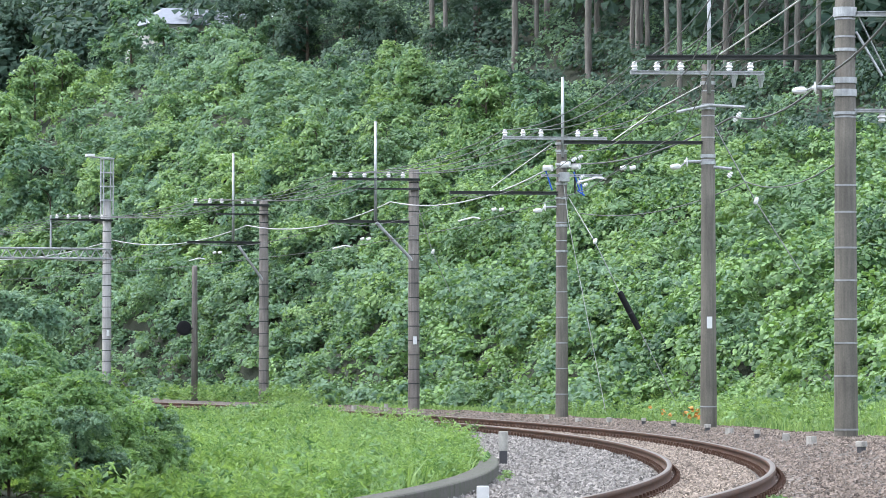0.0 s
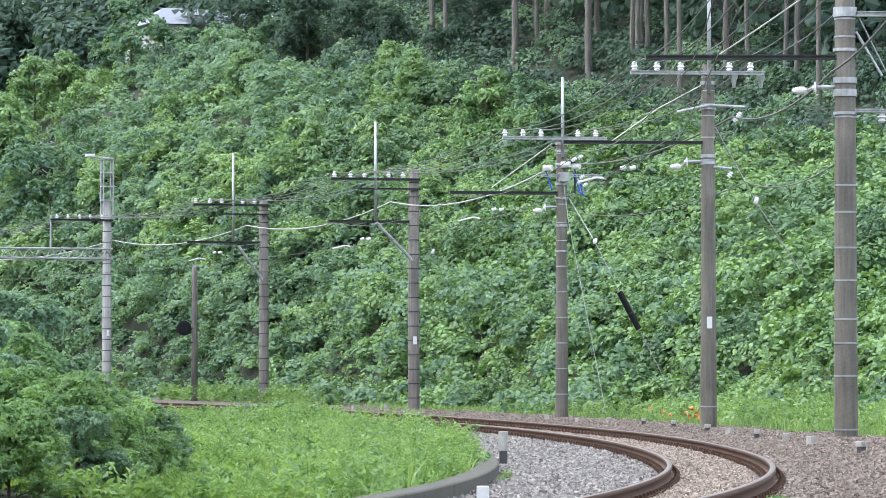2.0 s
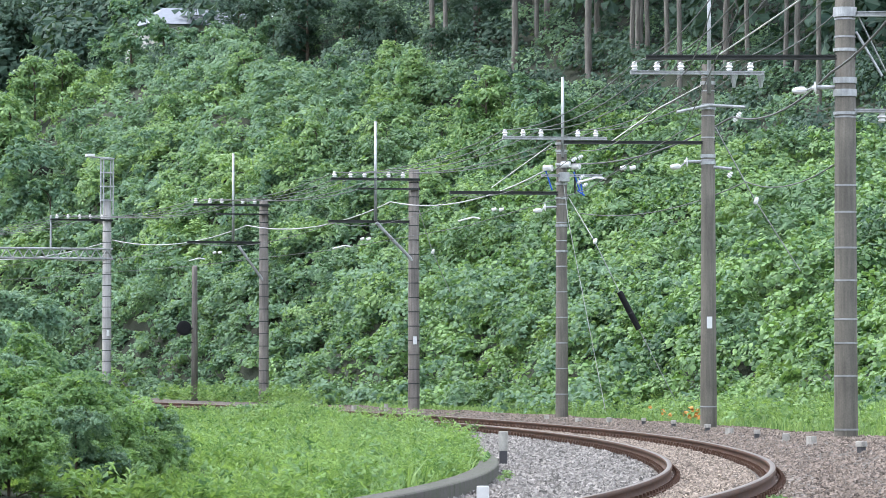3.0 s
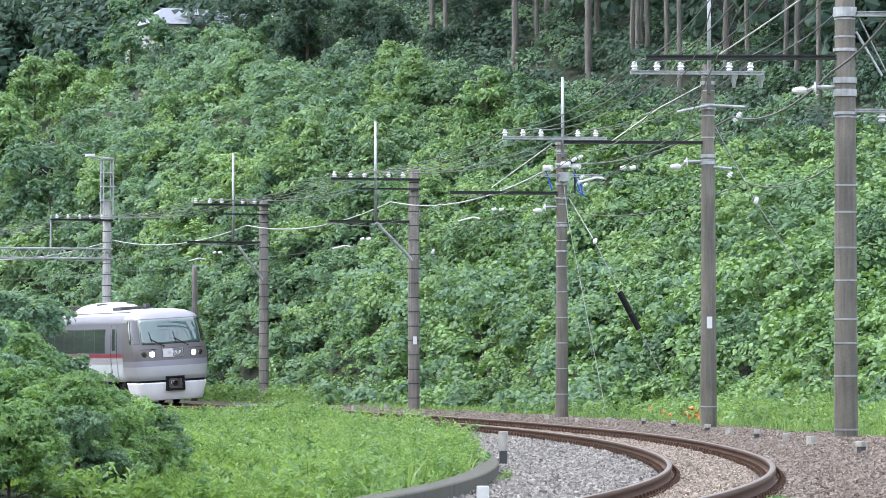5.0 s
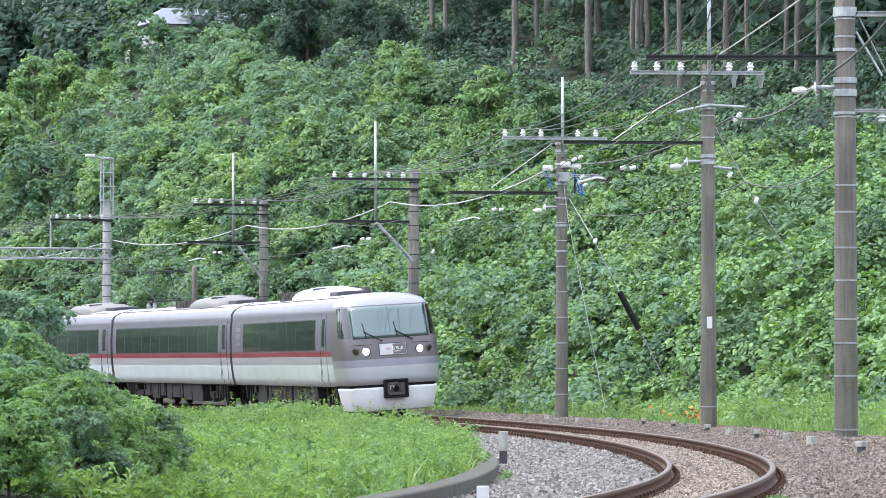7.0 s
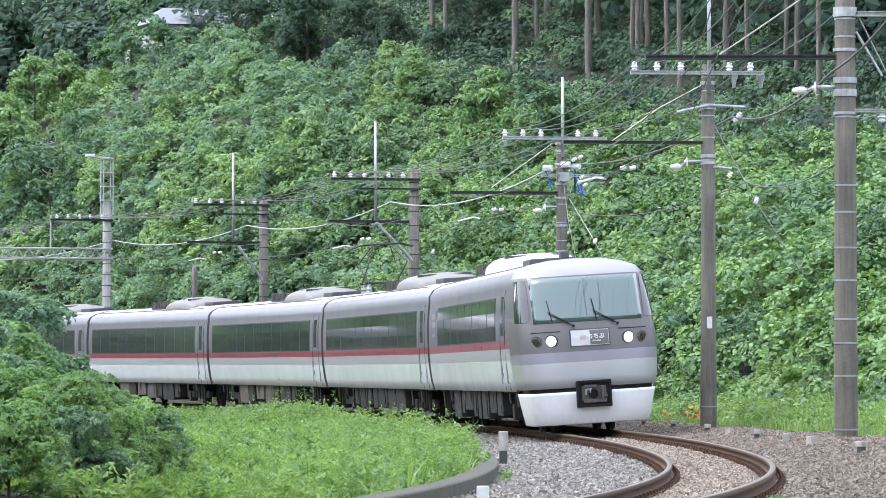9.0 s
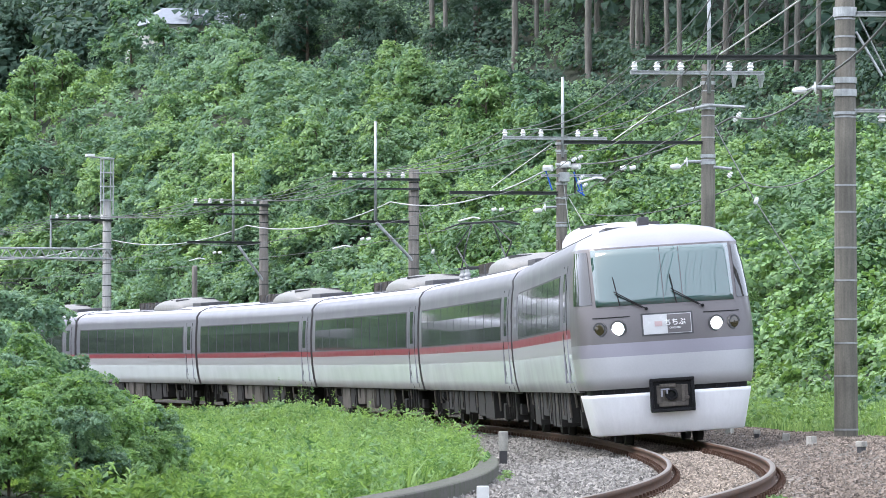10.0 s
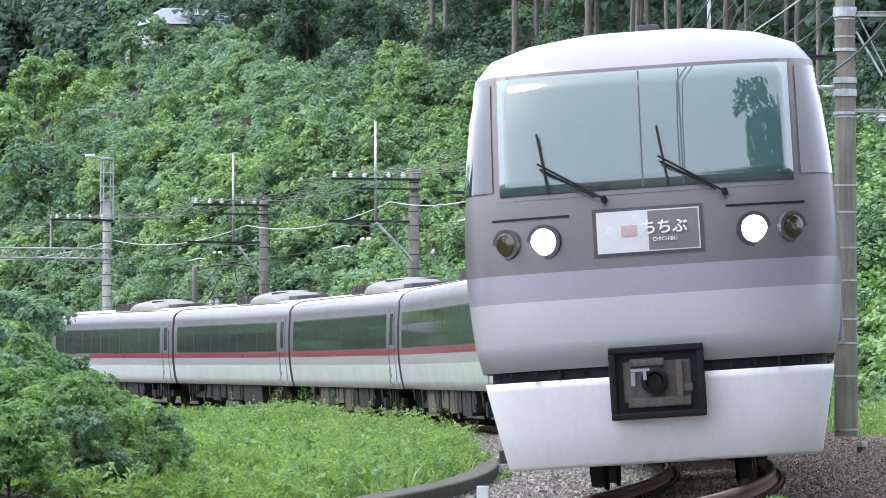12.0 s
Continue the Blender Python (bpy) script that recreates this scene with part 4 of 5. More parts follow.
for y, z in ((0.24, 7.10), (0.42, 7.16), (0.46, 6.62), (0.40, 6.48), (0.55, 6.40)):
    bm = bmesh.new()
    insulator(bm, (0.2, y, z), (0.2, 0.8, 0.5), 0.8)
    part("insulator", bm, M_PORC, p3, "small white porcelain insulator")
for z in (7.55, 7.35, 6.98, 6.45, 6.05, 5.3, 4.6):
    part("clamp_band", lathe(bmesh.new(), (0, 0, z), (0, 0, 1), [(0, 0.12), (0.0, 0.172), (0.06, 0.172), (0.06, 0.12)], 18), M_STEEL, p3, "wide galvanised clamp band")
p4 = catenary_pole(S4, 8.0, 0.19, 0.165, [0.5 + 0.47 * k for k in range(16)], "ribbed old concrete railway pole with offset mast", 2.4, M_OLDCONC)
pipe_mast(p4, -1.32, 0.2, 6.3, 9.55, 0.055)
crossarm(p4, -2.8, 0.16, 7.66, [-2.68, -2.15, -1.68, -0.88, -0.4], M_DARKSTEEL)
beam(p4, -1.9, 0.16, 7.35, 0.06, None, "lower_arm", "thin dark arm", 0.17)
beam(p4, -2.85, 0.16, 6.28, 0.09)
part("strut", rod(bmesh.new(), (0.2, -1.3, 6.25), (0.1, 0.05, 4.9), 0.055, n=8), M_STEEL, p4, "diagonal steel strut")
p5 = catenary_pole(S5, 7.95, 0.19, 0.165, [0.5 + 0.47 * k for k in range(16)], "ribbed old concrete railway pole with offset mast", None, M_OLDCONC)
pipe_mast(p5, -1.25, 0.2, 6.35, 9.7, 0.055)
crossarm(p5, -2.8, 0.16, 7.75, [-2.7, -2.15, -1.68, -0.87, -0.4], M_DARKSTEEL)
beam(p5, -1.9, 0.16, 7.4, 0.06, None, "lower_arm", "thin dark arm", 0.17)
beam(p5, -3.0, 0.16, 6.33, 0.09)
part("strut", rod(bmesh.new(), (0.2, -1.05, 6.2), (0.1, 0.05, 4.75), 0.055, n=8), M_STEEL, p5, "diagonal steel strut")
p6 = catenary_pole(S6, 8.9, 0.20, 0.185, [0.5 + 0.47 * k for k in range(17)], "pale concrete pole carrying a lattice beam", 3.15, M_PALECONC)
bm = bmesh.new()
for y in (-0.22, 0.22):
    for x in (-0.2, 0.2):
        rod(bm, (x, y, 8.3), (x, y, 10.75), 0.035, n=6)
for k in range(4):
    z = 8.9 + k * 0.6
    box(bm, -0.24, 0.24, -0.26, 0.26, z, z + 0.05)
part("lattice_top", bm, M_STEEL, p6, "open steel lattice extension")
bm = bmesh.new()
for z in (6.38, 6.80):
    for x in (-0.2, 0.2):
        rod(bm, (x, 0.2, z), (x, -9.0, z), 0.04, n=6)
for k in range(18):
    y = 0.2 - k * 0.5
    rod(bm, (0.2, y, 6.38), (0.2, y - 0.25, 6.80), 0.025, n=5)
    rod(bm, (0.2, y - 0.25, 6.80), (0.2, y - 0.5, 6.38), 0.025, n=5)
part("lattice_beam", bm, M_STEEL, p6, "grey steel lattice beam over the track")
crossarm(p6, -2.6, 0.2, 8.05, [-2.3, -1.8, -1.28, -0.8, -0.28], M_DARKSTEEL)
part("lamp_arm", rod(bmesh.new(), (0.1, 0.2, 10.75), (0.1, -0.9, 10.80), 0.03, n=6), M_STEEL, p6)
part("lamp_head", box(bmesh.new(), -0.05, 0.25, -0.98, -0.62, 10.80, 10.92, 0.03), M_PORC, p6, "white lamp head")
part("lattice_post", rod(bmesh.new(), (0.1, -2.55, 6.8), (0.1, -2.55, 8.25), 0.05, n=8), M_STEEL, p6)


# ---- leaves ----
def leaf_arrays(p, nrm, size, rng, long=1.35, fold=0.25):
    """Folded pointed leaves at points p that face nrm, as arrays."""
    n = len(p)
    nrm = nrm / np.linalg.norm(nrm, axis=1)[:, None]
    t = rng.normal(size=(n, 3))
    t[:, 2] -= 0.2
    t -= nrm * (t * nrm).sum(1)[:, None]
    t /= np.linalg.norm(t, axis=1)[:, None]
    b = np.cross(nrm, t)
    h = (size * rng.uniform(0.6, 1.25, n))[:, None]
    base, tip = p - t * h * long / 2, p + t * h * long / 2 - nrm * h * 0.15
    left = p + b * h / 2 - nrm * h * fold - t * h * 0.12
    right = p - b * h / 2 - nrm * h * fold - t * h * 0.12
    v = np.stack([base, left, tip, right], 1).reshape(-1, 3)
    k = np.arange(n)[:, None] * 4
    f = np.concatenate([k + [[0, 1, 2]], k + [[0, 2, 3]]], 1).reshape(-1, 3)
    return v, f


def lump_leaves(centres, radii, squash, per_area, rng, up=0.8, keep_low=-0.25, jit=0.12, wild=0.65, size=0.15):
    """Leaves over the outer skin of many overlapping lumps."""
    cnt = np.maximum(8, (2.2 * math.pi * radii ** 2 * per_area)).astype(int)
    idx = np.repeat(np.arange(len(centres)), cnt)
    d = rng.normal(size=(len(idx), 3))
    d /= np.linalg.norm(d, axis=1)[:, None]
    low = d[:, 2] < keep_low
    d[low, 2] *= -1
    rr = radii[idx] * (1 + rng.normal(size=len(idx)) * jit - 0.15 * rng.random(len(idx)) ** 3)
    off = d * rr[:, None]
    off[:, 2] *= squash
    p = centres[idx] + off
    nrm = d + np.array([0, 0, up]) + rng.normal(size=d.shape) * wild
    return p, nrm


def stuff_leaves(name, label, category, p, nrm, size, rng, mat, long=1.35):
    v, f = leaf_arrays(p, nrm, size, rng, long)
    return tagged(new(name, mesh_from(name, v, f, [mat])), label, category, kind="stuff")


def hillside(name, label, count, s0, s1, d0, d1, r0, r1, per_area, size, mat, seed, squash=0.8, bias=1.0, lift=0.2):
    """A tangle of leafy growth that covers the slope; leaves facing into the hill, away from the camera, are left out.
    """
    rng = np.random.default_rng(seed)
    s = rng.uniform(s0, s1, count)
    d = d0 + (d1 - d0) * rng.random(count) ** bias
    a = foot(s) + d
    r = (r0 + (r1 - r0) * rng.random(count) ** 2.0) * (0.55 + 0.45 * smooth(0, 5, d))
    c = on_line(s, a, ground_z(s, a) + r * lift)
    p, nrm = lump_leaves(c, r, squash, per_area, rng)
    cnt = np.maximum(8, (2.2 * math.pi * r ** 2 * per_area)).astype(int)
    psi = np.repeat(np.interp(s, _s, _psi), cnt)
    into = np.stack([np.cos(psi), np.sin(psi), np.zeros(len(psi))], 1)
    off = p - np.repeat(c, cnt, 0)
    open_side = (off * into).sum(1) < 0.35 * np.repeat(r, cnt)
    p, nrm, into = p[open_side], nrm[open_side], into[open_side]
    return stuff_leaves(name, label, "undergrowth", p, nrm - into * 0.5, size, rng, mat)


def round_leaves(p, nrm, size, rng, long=1.1, fold=0.16):
    """Broad rounded leaves, slightly folded and drooping at the tip."""
    n = len(p)
    nrm = nrm / np.linalg.norm(nrm, axis=1)[:, None]
    t = rng.normal(size=(n, 3)) * 0.8
    t[:, 2] -= 0.7
    t -= nrm * (t * nrm).sum(1)[:, None]
    t /= np.linalg.norm(t, axis=1)[:, None]
    b = np.cross(nrm, t)
    h = (size * rng.uniform(0.6, 1.25, n))[:, None]
    f1, f2 = h * fold, h * fold * 1.2
    row = [p - t * h * long * 0.5, p + b * h * 0.46 - t * h * long * 0.26 - nrm * f1, p + b * h * 0.44 + t * h * long * 0.14 - nrm * f2, p + t * h * long * 0.5 - nrm * h * 0.18, p - b * h * 0.44 + t * h * long * 0.14 - nrm * f2, p - b * h * 0.46 - t * h * long * 0.26 - nrm * f1]
    v = np.stack(row, 1).reshape(-1, 3)
    k = np.arange(n)[:, None] * 6
    f = np.concatenate([k + [[0, 1, 2]], k + [[0, 2, 3]], k + [[0, 3, 4]], k + [[0, 4, 5]]], 1).reshape(-1, 3)
    return v, f


def sprays(centres, radii, squash, rng, spray, leaves, cover=1.0, up=0.7, low=-0.2, open_to=None, jit=0.13, wild=0.35, dome=0.55):
    """Leaves gathered in small domed sprays over lumps, with dark gaps between them; open_to: leaves facing away from
    it are left out.
    """
    cnt = np.maximum(4, cover * 2 * radii ** 2 / spray ** 2).astype(int)
    idx = np.repeat(np.arange(len(centres)), cnt)
    d = rng.normal(size=(len(idx), 3))
    d /= np.linalg.norm(d, axis=1)[:, None]
    d[:, 2] = np.where(d[:, 2] < low, -d[:, 2], d[:, 2])
    if open_to is not None:
        keep = (d * open_to[idx]).sum(1) > -0.35
        idx, d = idx[keep], d[keep]
    off = d * (radii[idx] * (1 + rng.normal(size=len(idx)) * jit))[:, None]
    off[:, 2] *= squash
    c = centres[idx] + off
    ax = d * 0.55 + np.array([0, 0, up]) + rng.normal(size=d.shape) * 0.15
    ax /= np.linalg.norm(ax, axis=1)[:, None]
    u = np.cross(ax, rng.normal(size=ax.shape))
    u /= np.linalg.norm(u, axis=1)[:, None]
    w = np.cross(ax, u)
    k = np.repeat(np.arange(len(c)), leaves)
    ro, an = np.sqrt(rng.random(len(k))), rng.uniform(0, 2 * math.pi, len(k))
    side = u[k] * np.cos(an)[:, None] + w[k] * np.sin(an)[:, None]
    sr = spray * rng.uniform(0.65, 1.3, len(c))[k]
    p = c[k] + side * (ro * sr)[:, None] - ax[k] * (dome * ro ** 2 * sr)[:, None] + rng.normal(size=(len(k), 3)) * 0.12 * spray
    nrm = ax[k] + side * (ro * 0.55)[:, None] + rng.normal(size=p.shape) * wild
    return p, nrm


def slope_mounds(seed, s0, s1, d0, d1, step_s, step_d, r0, r1, lift):
    """Mounds of growth standing close together on the slope, in uneven rows."""
    rng = np.random.default_rng(seed)
    S, D = np.meshgrid(np.arange(s0, s1, step_s), np.arange(d0, d1, step_d), indexing="ij")
    s = S.ravel() + rng.uniform(-0.6, 0.6, S.size) * step_s
    d = D.ravel() + rng.uniform(-0.5, 0.5, S.size) * step_d
    a = foot(s) + d
    r = (r0 + (r1 - r0) * rng.random(S.size) ** 1.7) * (0.6 + 0.4 * smooth(0, 3.5, d)) * np.where((s < -126) & (d > 7), 0.68, 1.0)
    c = on_line(s, a, ground_z(s, a) + r * lift)
    psi = np.interp(s, _s, _psi)
    # down the slope and tilted towards the camera, so hidden leaves are left out
    face = np.stack([-np.cos(psi) - 0.35 * np.sin(psi), -np.sin(psi) + 0.35 * np.cos(psi) - 0.6, np.full(len(s), 0.75)], 1)
    face /= np.linalg.norm(face, axis=1)[:, None]
    kind = bumps(s, d * 1.6, 5.0, 4.0) + 0.8 * rng.normal(size=len(s)) * 0.4
    return s, d, c, r, face, kind


def cover_slope(name, label, pick, mounds, squash, spray, leaves, size, mat, seed, broad=True, cover=1.0, wild=0.35):
    rng = np.random.default_rng(seed)
    s, d, c, r, face, kind = mounds
    m = pick(s, d, kind)
    p, nrm = sprays(c[m], r[m], squash, rng, spray, leaves, cover, 0.7, -0.25, face[m], wild=wild)
    v, f = round_leaves(p, nrm, size, rng) if broad else leaf_arrays(p, nrm, size, rng, 1.7)
    tagged(new(name, mesh_from(name, v, f, [mat])), label, "undergrowth", kind="stuff")


near_slope = slope_mounds(21, -98, 8, 0.0, 14.5, 1.75, 1.45, 0.85, 1.75, 0.12)
cover_slope("vine_thicket", "broad-leaved vines smothering the railway slope", lambda s, d, k: (k < 0.62 - 0.075 * d + 0.012 * np.clip(s + 40, -40, 40)) & (s > -84), near_slope, 0.74, 0.32, 26, 0.138, M_KUDZU, 211, cover=1.15)
cover_slope("young_thicket", "fresh light green shrubs among darker growth", lambda s, d, k: ~((k < 0.62 - 0.075 * d + 0.012 * np.clip(s + 40, -40, 40)) & (s > -84)) & (np.sin(s * 2.3 + d * 4.1) > 0.35), near_slope, 0.8, 0.27, 22, 0.115, M_BRIGHT, 212, False, 1.1)
cover_slope("mixed_thicket", "mid-green shrubs with small leaves on the slope", lambda s, d, k: ~((k < 0.62 - 0.075 * d + 0.012 * np.clip(s + 40, -40, 40)) & (s > -84)) & (np.sin(s * 2.3 + d * 4.1) <= 0.35), near_slope, 0.8, 0.34, 26, 0.13, M_THICKET, 213, False, 1.1)
far_slope = slope_mounds(23, -186, -97, 0.0, 17.5, 2.1, 1.8, 1.0, 2.4, 0.15)
cover_slope("dark_thicket", "mixed green thicket on the far slope", lambda s, d, k: (k < 0.2) & ((d < 14.5) | (s < -131)), far_slope, 0.85, 0.40, 26, 0.15, M_SHRUB, 214, False, 1.1)
cover_slope("pale_thicket", "pale green scrub on the far slope", lambda s, d, k: (k >= 0.2) & ((d < 14.5) | (s < -131)), far_slope, 0.9, 0.40, 26, 0.14, M_BRIGHT, 215, False, 1.1)
foot_row = slope_mounds(25, -186, -30, -0.6, 3.6, 2.0, 1.3, 0.9, 1.7, 0.35)
cover_slope("slope_foot_thicket", "mixed green thicket along the foot of the slope", lambda s, d, k: k < 9, foot_row, 0.8, 0.33, 22, 0.14, M_SHRUB, 216, True, 1.0)
low_cover = slope_mounds(27, -186, 10, -0.3, 9.0, 1.15, 0.62, 0.38, 0.75, 0.1)
cover_slope("low_vines", "low vines hiding the soil of the slope", lambda s, d, k: s > -72, low_cover, 0.8, 0.26, 13, 0.13, M_KUDZU, 217, True, 1.4)
cover_slope("low_shrubs", "low dark shrubs hiding the soil of the far slope", lambda s, d, k: s <= -72, low_cover, 0.8, 0.30, 18, 0.145, M_SHRUB, 218, False, 1.8)


def tree_mesh(seed, height, crown_r, crown_z, leaf, count, mat, lumps=14, conical=0.0):
    """Crown of leaf lumps round a domed or tapering form."""
    rng = np.random.default_rng(seed)
    k = lumps
    u = rng.random(k)
    h = crown_z + (height - crown_z) * u
    spread = crown_r * (np.sqrt(np.clip(1 - ((u - 0.35) / 0.75) ** 2, 0.02, 1)) if not conical else (1.05 - u * conical))
    ang = rng.uniform(0, 2 * math.pi, k)
    rad = spread * np.sqrt(rng.random(k)) * 0.8
    c = np.stack([rad * np.cos(ang), rad * np.sin(ang), h], 1)
    r = crown_r * rng.uniform(0.28, 0.5, k) * math.sqrt(16 / max(k, 16)) * (1 - 0.5 * u * conical)
    area = (r ** 2).sum() * 2.2 * math.pi
    if conical:
        p, nrm = lump_leaves(c, r, 0.8, count / area, rng, up=0.5, keep_low=-0.6, jit=0.16)
    else:
        spray = leaf * 2.3
        p, nrm = sprays(c, r, 0.8, rng, spray, max(6, int(count * spray ** 2 / (2.2 * (r ** 2).sum()))), 1.1, 0.6, -0.6, jit=0.18)
    v, f = leaf_arrays(p, nrm, leaf, rng, 1.7)
    return mesh_from("crown", v, f, [mat]), c


def make_tree(name, label, category, group, seed, height, crown_r, crown_z, trunk_r, leaf, count, mat, bark, lumps=14, conical=0.0):
    t = tagged(new(name), label, category, group)
    me, c = tree_mesh(seed, height, crown_r, crown_z, leaf, count, mat, lumps, conical)
    rng = random.Random(seed)
    zs = np.linspace(-0.4, height * 0.92, 9)
    pts = [(0.05 * trunk_r * rng.uniform(-6, 6) * (z > 0.5), 0.05 * trunk_r * rng.uniform(-6, 6) * (z > 0.5), z) for z in zs]
    v, f = tube(pts, np.linspace(trunk_r, trunk_r * 0.25, 9), 10)
    part("trunk", mesh_from("trunk", v, f, [bark], flat=False), bark, t)
    for q in c[:8]:
        z0 = max(crown_z * 0.6, q[2] - 0.35 * height * 0.3)
        w, g = tube([(0, 0, z0), (q[0] * 0.5, q[1] * 0.5, (z0 + q[2]) / 2 + 0.1), tuple(q)], [trunk_r * 0.45, trunk_r * 0.3, trunk_r * 0.1], 6)
        part("limb", mesh_from("limb", w, g, [bark], flat=False), bark, t)
    part("crown", me, mat, t)
    return t


def plant(proto, s, a, turn, k, sink=0.1):
    m = line_pose(s, a, float(ground_z(s, a)) - sink) @ Matrix.Rotation(turn, 4, "Z")
    o = copy_thing(proto, m)
    o.scale = (k, k, k * 1.0)
    return o


def retire(proto):
    for o in [*proto.children_recursive, proto]:
        bpy.data.objects.remove(o)


def at_xy(x, y):
    """The line's (s, a) of a place on the ground."""
    i = np.argmin((_X - x) ** 2 + (_Y - y) ** 2)
    psi = _psi[i]
    return float(_s[i]), float((x - _X[i]) * math.cos(psi) + (y - _Y[i]) * math.sin(psi))


# cedars on the crest
rng = random.Random(5)
cedars = [make_tree("cedar_tree", "tall cedar with a bare straight trunk", "tree", "cedars on the crest", 40 + i, 21, 2.9, 9.5, 0.135, 0.75, 850, M_CEDAR, M_BARK, 22, 0.75) for i in range(2)]
for s, d, k in ((-108, 18.1, 1.0), (-106.5, 18.1, 0.9), (-106.5, 19.6, 0.92), (-97, 17.2, 1.12), (-104, 21.5, 0.85), (-106.5, 23.3, 1.15), (-92, 18.5, 1.2), (-99.5, 22.4, 1.1), (-91.5, 20.6, 1.2), (-88.5, 19.6, 0.85), (-77.5, 16.3, 0.88), (-80, 19.4, 1.05), (-78.5, 19.6, 0.8), (-76.5, 20.4, 0.8), (-67, 17.7, 0.8)):
    plant(cedars[int(-s) % 2], s, float(foot(s)) + d, rng.uniform(0, 6.28), k)
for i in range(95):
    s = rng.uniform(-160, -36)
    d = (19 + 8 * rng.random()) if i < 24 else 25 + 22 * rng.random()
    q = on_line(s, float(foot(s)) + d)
    # drops cedars left of a sight line, to fit the camera's view
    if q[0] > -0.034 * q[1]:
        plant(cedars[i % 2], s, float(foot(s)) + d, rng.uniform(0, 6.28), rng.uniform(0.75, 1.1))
# unseen cedars added beside the camera for the windscreen to reflect
for i in range(9):
    plant(cedars[i % 2], 74 + 6 * i, rng.uniform(15, 19), rng.uniform(0, 6.28), rng.uniform(0.7, 0.9))
for c in cedars:
    retire(c)
# the wood's undergrowth; the last two paint its missing shade in dark leaves
hillside("wood_undergrowth", "dim shrubs under the cedars on the crest", 420, -170, -30, 13.0, 25, 0.4, 1.4, 44, 0.15, M_SHRUB, 31)
hillside("wood_floor_growth", "low ferns and saplings coloured dark for shade among the trunks", 420, -170, -30, 14.5, 27, 0.4, 1.5, 34, 0.18, M_CEDAR, 33, 0.9, 1.0, 0.3)
hillside("wood_depth", "dark leaf masses standing in for shade deep in the cedar wood", 380, -240, -30, 22, 42, 1.2, 3.4, 8, 0.48, M_CEDAR, 32, 1.3, 1.0, 0.9)
# broadleaved trees of the far slope
broad = [make_tree("slope_tree", "bushy broadleaved tree on the far slope", "tree", "trees on the far slope", 60 + i, 6.5, 2.6, 1.2, 0.14, 0.25, 3000, (M_SHRUB, M_BRIGHT, M_SHRUB)[i], M_TWIG, 16) for i in range(3)]
for s, d, k, kind in ((-138, 10.5, 0.60, 1), (-138.5, 12.3, 0.50, 1), (-135, 14.6, 0.70, 0), (-131, 14.5, 0.52, 2), (-139, 14.9, 0.44, 2), (-130, 5.7, 0.8, 1), (-126, 13.5, 0.42, 0), (-124.5, 14.9, 0.4, 2), (-121.5, 16.1, 0.4, 0), (-116, 12.1, 0.4, 1), (-125.5, 7.6, 0.45, 0), (-125, 4.8, 0.72, 2), (-117.5, 8.9, 0.36, 1), (-120, 3.8, 0.6, 0), (-108.5, 13.6, 0.36, 0), (-100.5, 13, 0.46, 1), (-97, 8, 0.4, 1), (-96.5, 12.5, 0.42, 1), (-83, 10.3, 0.55, 1), (-76, 9.9, 0.58, 2), (-97, 5.9, 0.4, 0), (-84.5, 5.6, 0.38, 2)):
    plant(broad[kind], s, float(foot(s)) + d, s * 1.7, k, 0.4)
for i in range(14):
    s = rng.uniform(-175, -142)
    plant(broad[i % 3], s, float(foot(s)) + rng.uniform(3, 14), rng.uniform(0, 6.28), rng.uniform(0.35, 0.6), 0.4)
for c in broad:
    retire(c)
# taller unseen trees that close the place, added for the train to reflect
ring = [make_tree("roadside_tree", "unseen tall leafy tree added for reflections in the train", "tree", "trees round the line", 70 + i, 6.5, 2.6, 1.0, 0.14, 0.26, 3000, M_SHRUB, M_TWIG, 16) for i in range(2)]
# broad trees in dark cedar colour, painting the background's deep shade
deep = make_tree("dark_tree", "broad tree with leaves coloured dark as in deep shade", "tree", "dark trees behind the slope", 77, 8.0, 3.4, 0.8, 0.2, 0.20, 7000, M_CEDAR, M_TWIG, 18)
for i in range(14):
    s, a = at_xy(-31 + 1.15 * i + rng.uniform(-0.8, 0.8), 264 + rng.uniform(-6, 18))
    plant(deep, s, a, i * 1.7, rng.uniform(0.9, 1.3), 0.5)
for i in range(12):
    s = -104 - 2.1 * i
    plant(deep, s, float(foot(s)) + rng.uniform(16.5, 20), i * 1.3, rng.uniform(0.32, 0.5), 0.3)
# unseen copies beside the camera, sized so the windscreen reflects something dark
for i in range(3):
    plant(deep, 62 + 8 * i, 13.5, i * 1.1, 2.7, 0.3)
retire(deep)
for i in range(22):
    s = rng.uniform(-70, 75)
    plant(ring[i % 2], s, -rng.uniform(19, 30), rng.uniform(0, 6.28), rng.uniform(1.1, 1.6), 0.3)
# placed just outside the left edge of the camera's view
for i in range(46):
    y = rng.uniform(60, 270)
    s, a = at_xy(-0.12 * y - 5 - 26 * rng.random(), y)
    plant(ring[i % 2], s, a, rng.uniform(0, 6.28), rng.uniform(1.0, 1.7), 0.3)
for c in ring:
    retire(c)
# shrubs on the inner side of the curve, near the camera
near = [make_tree("bush", "dense green bush beside the line", "bush", "bushes inside the curve", 80 + i, 2.2, 1.25, 0.3, 0.05, 0.055, 17000, (M_BUSH, M_SHRUB)[i], M_TWIG, 34) for i in range(2)]


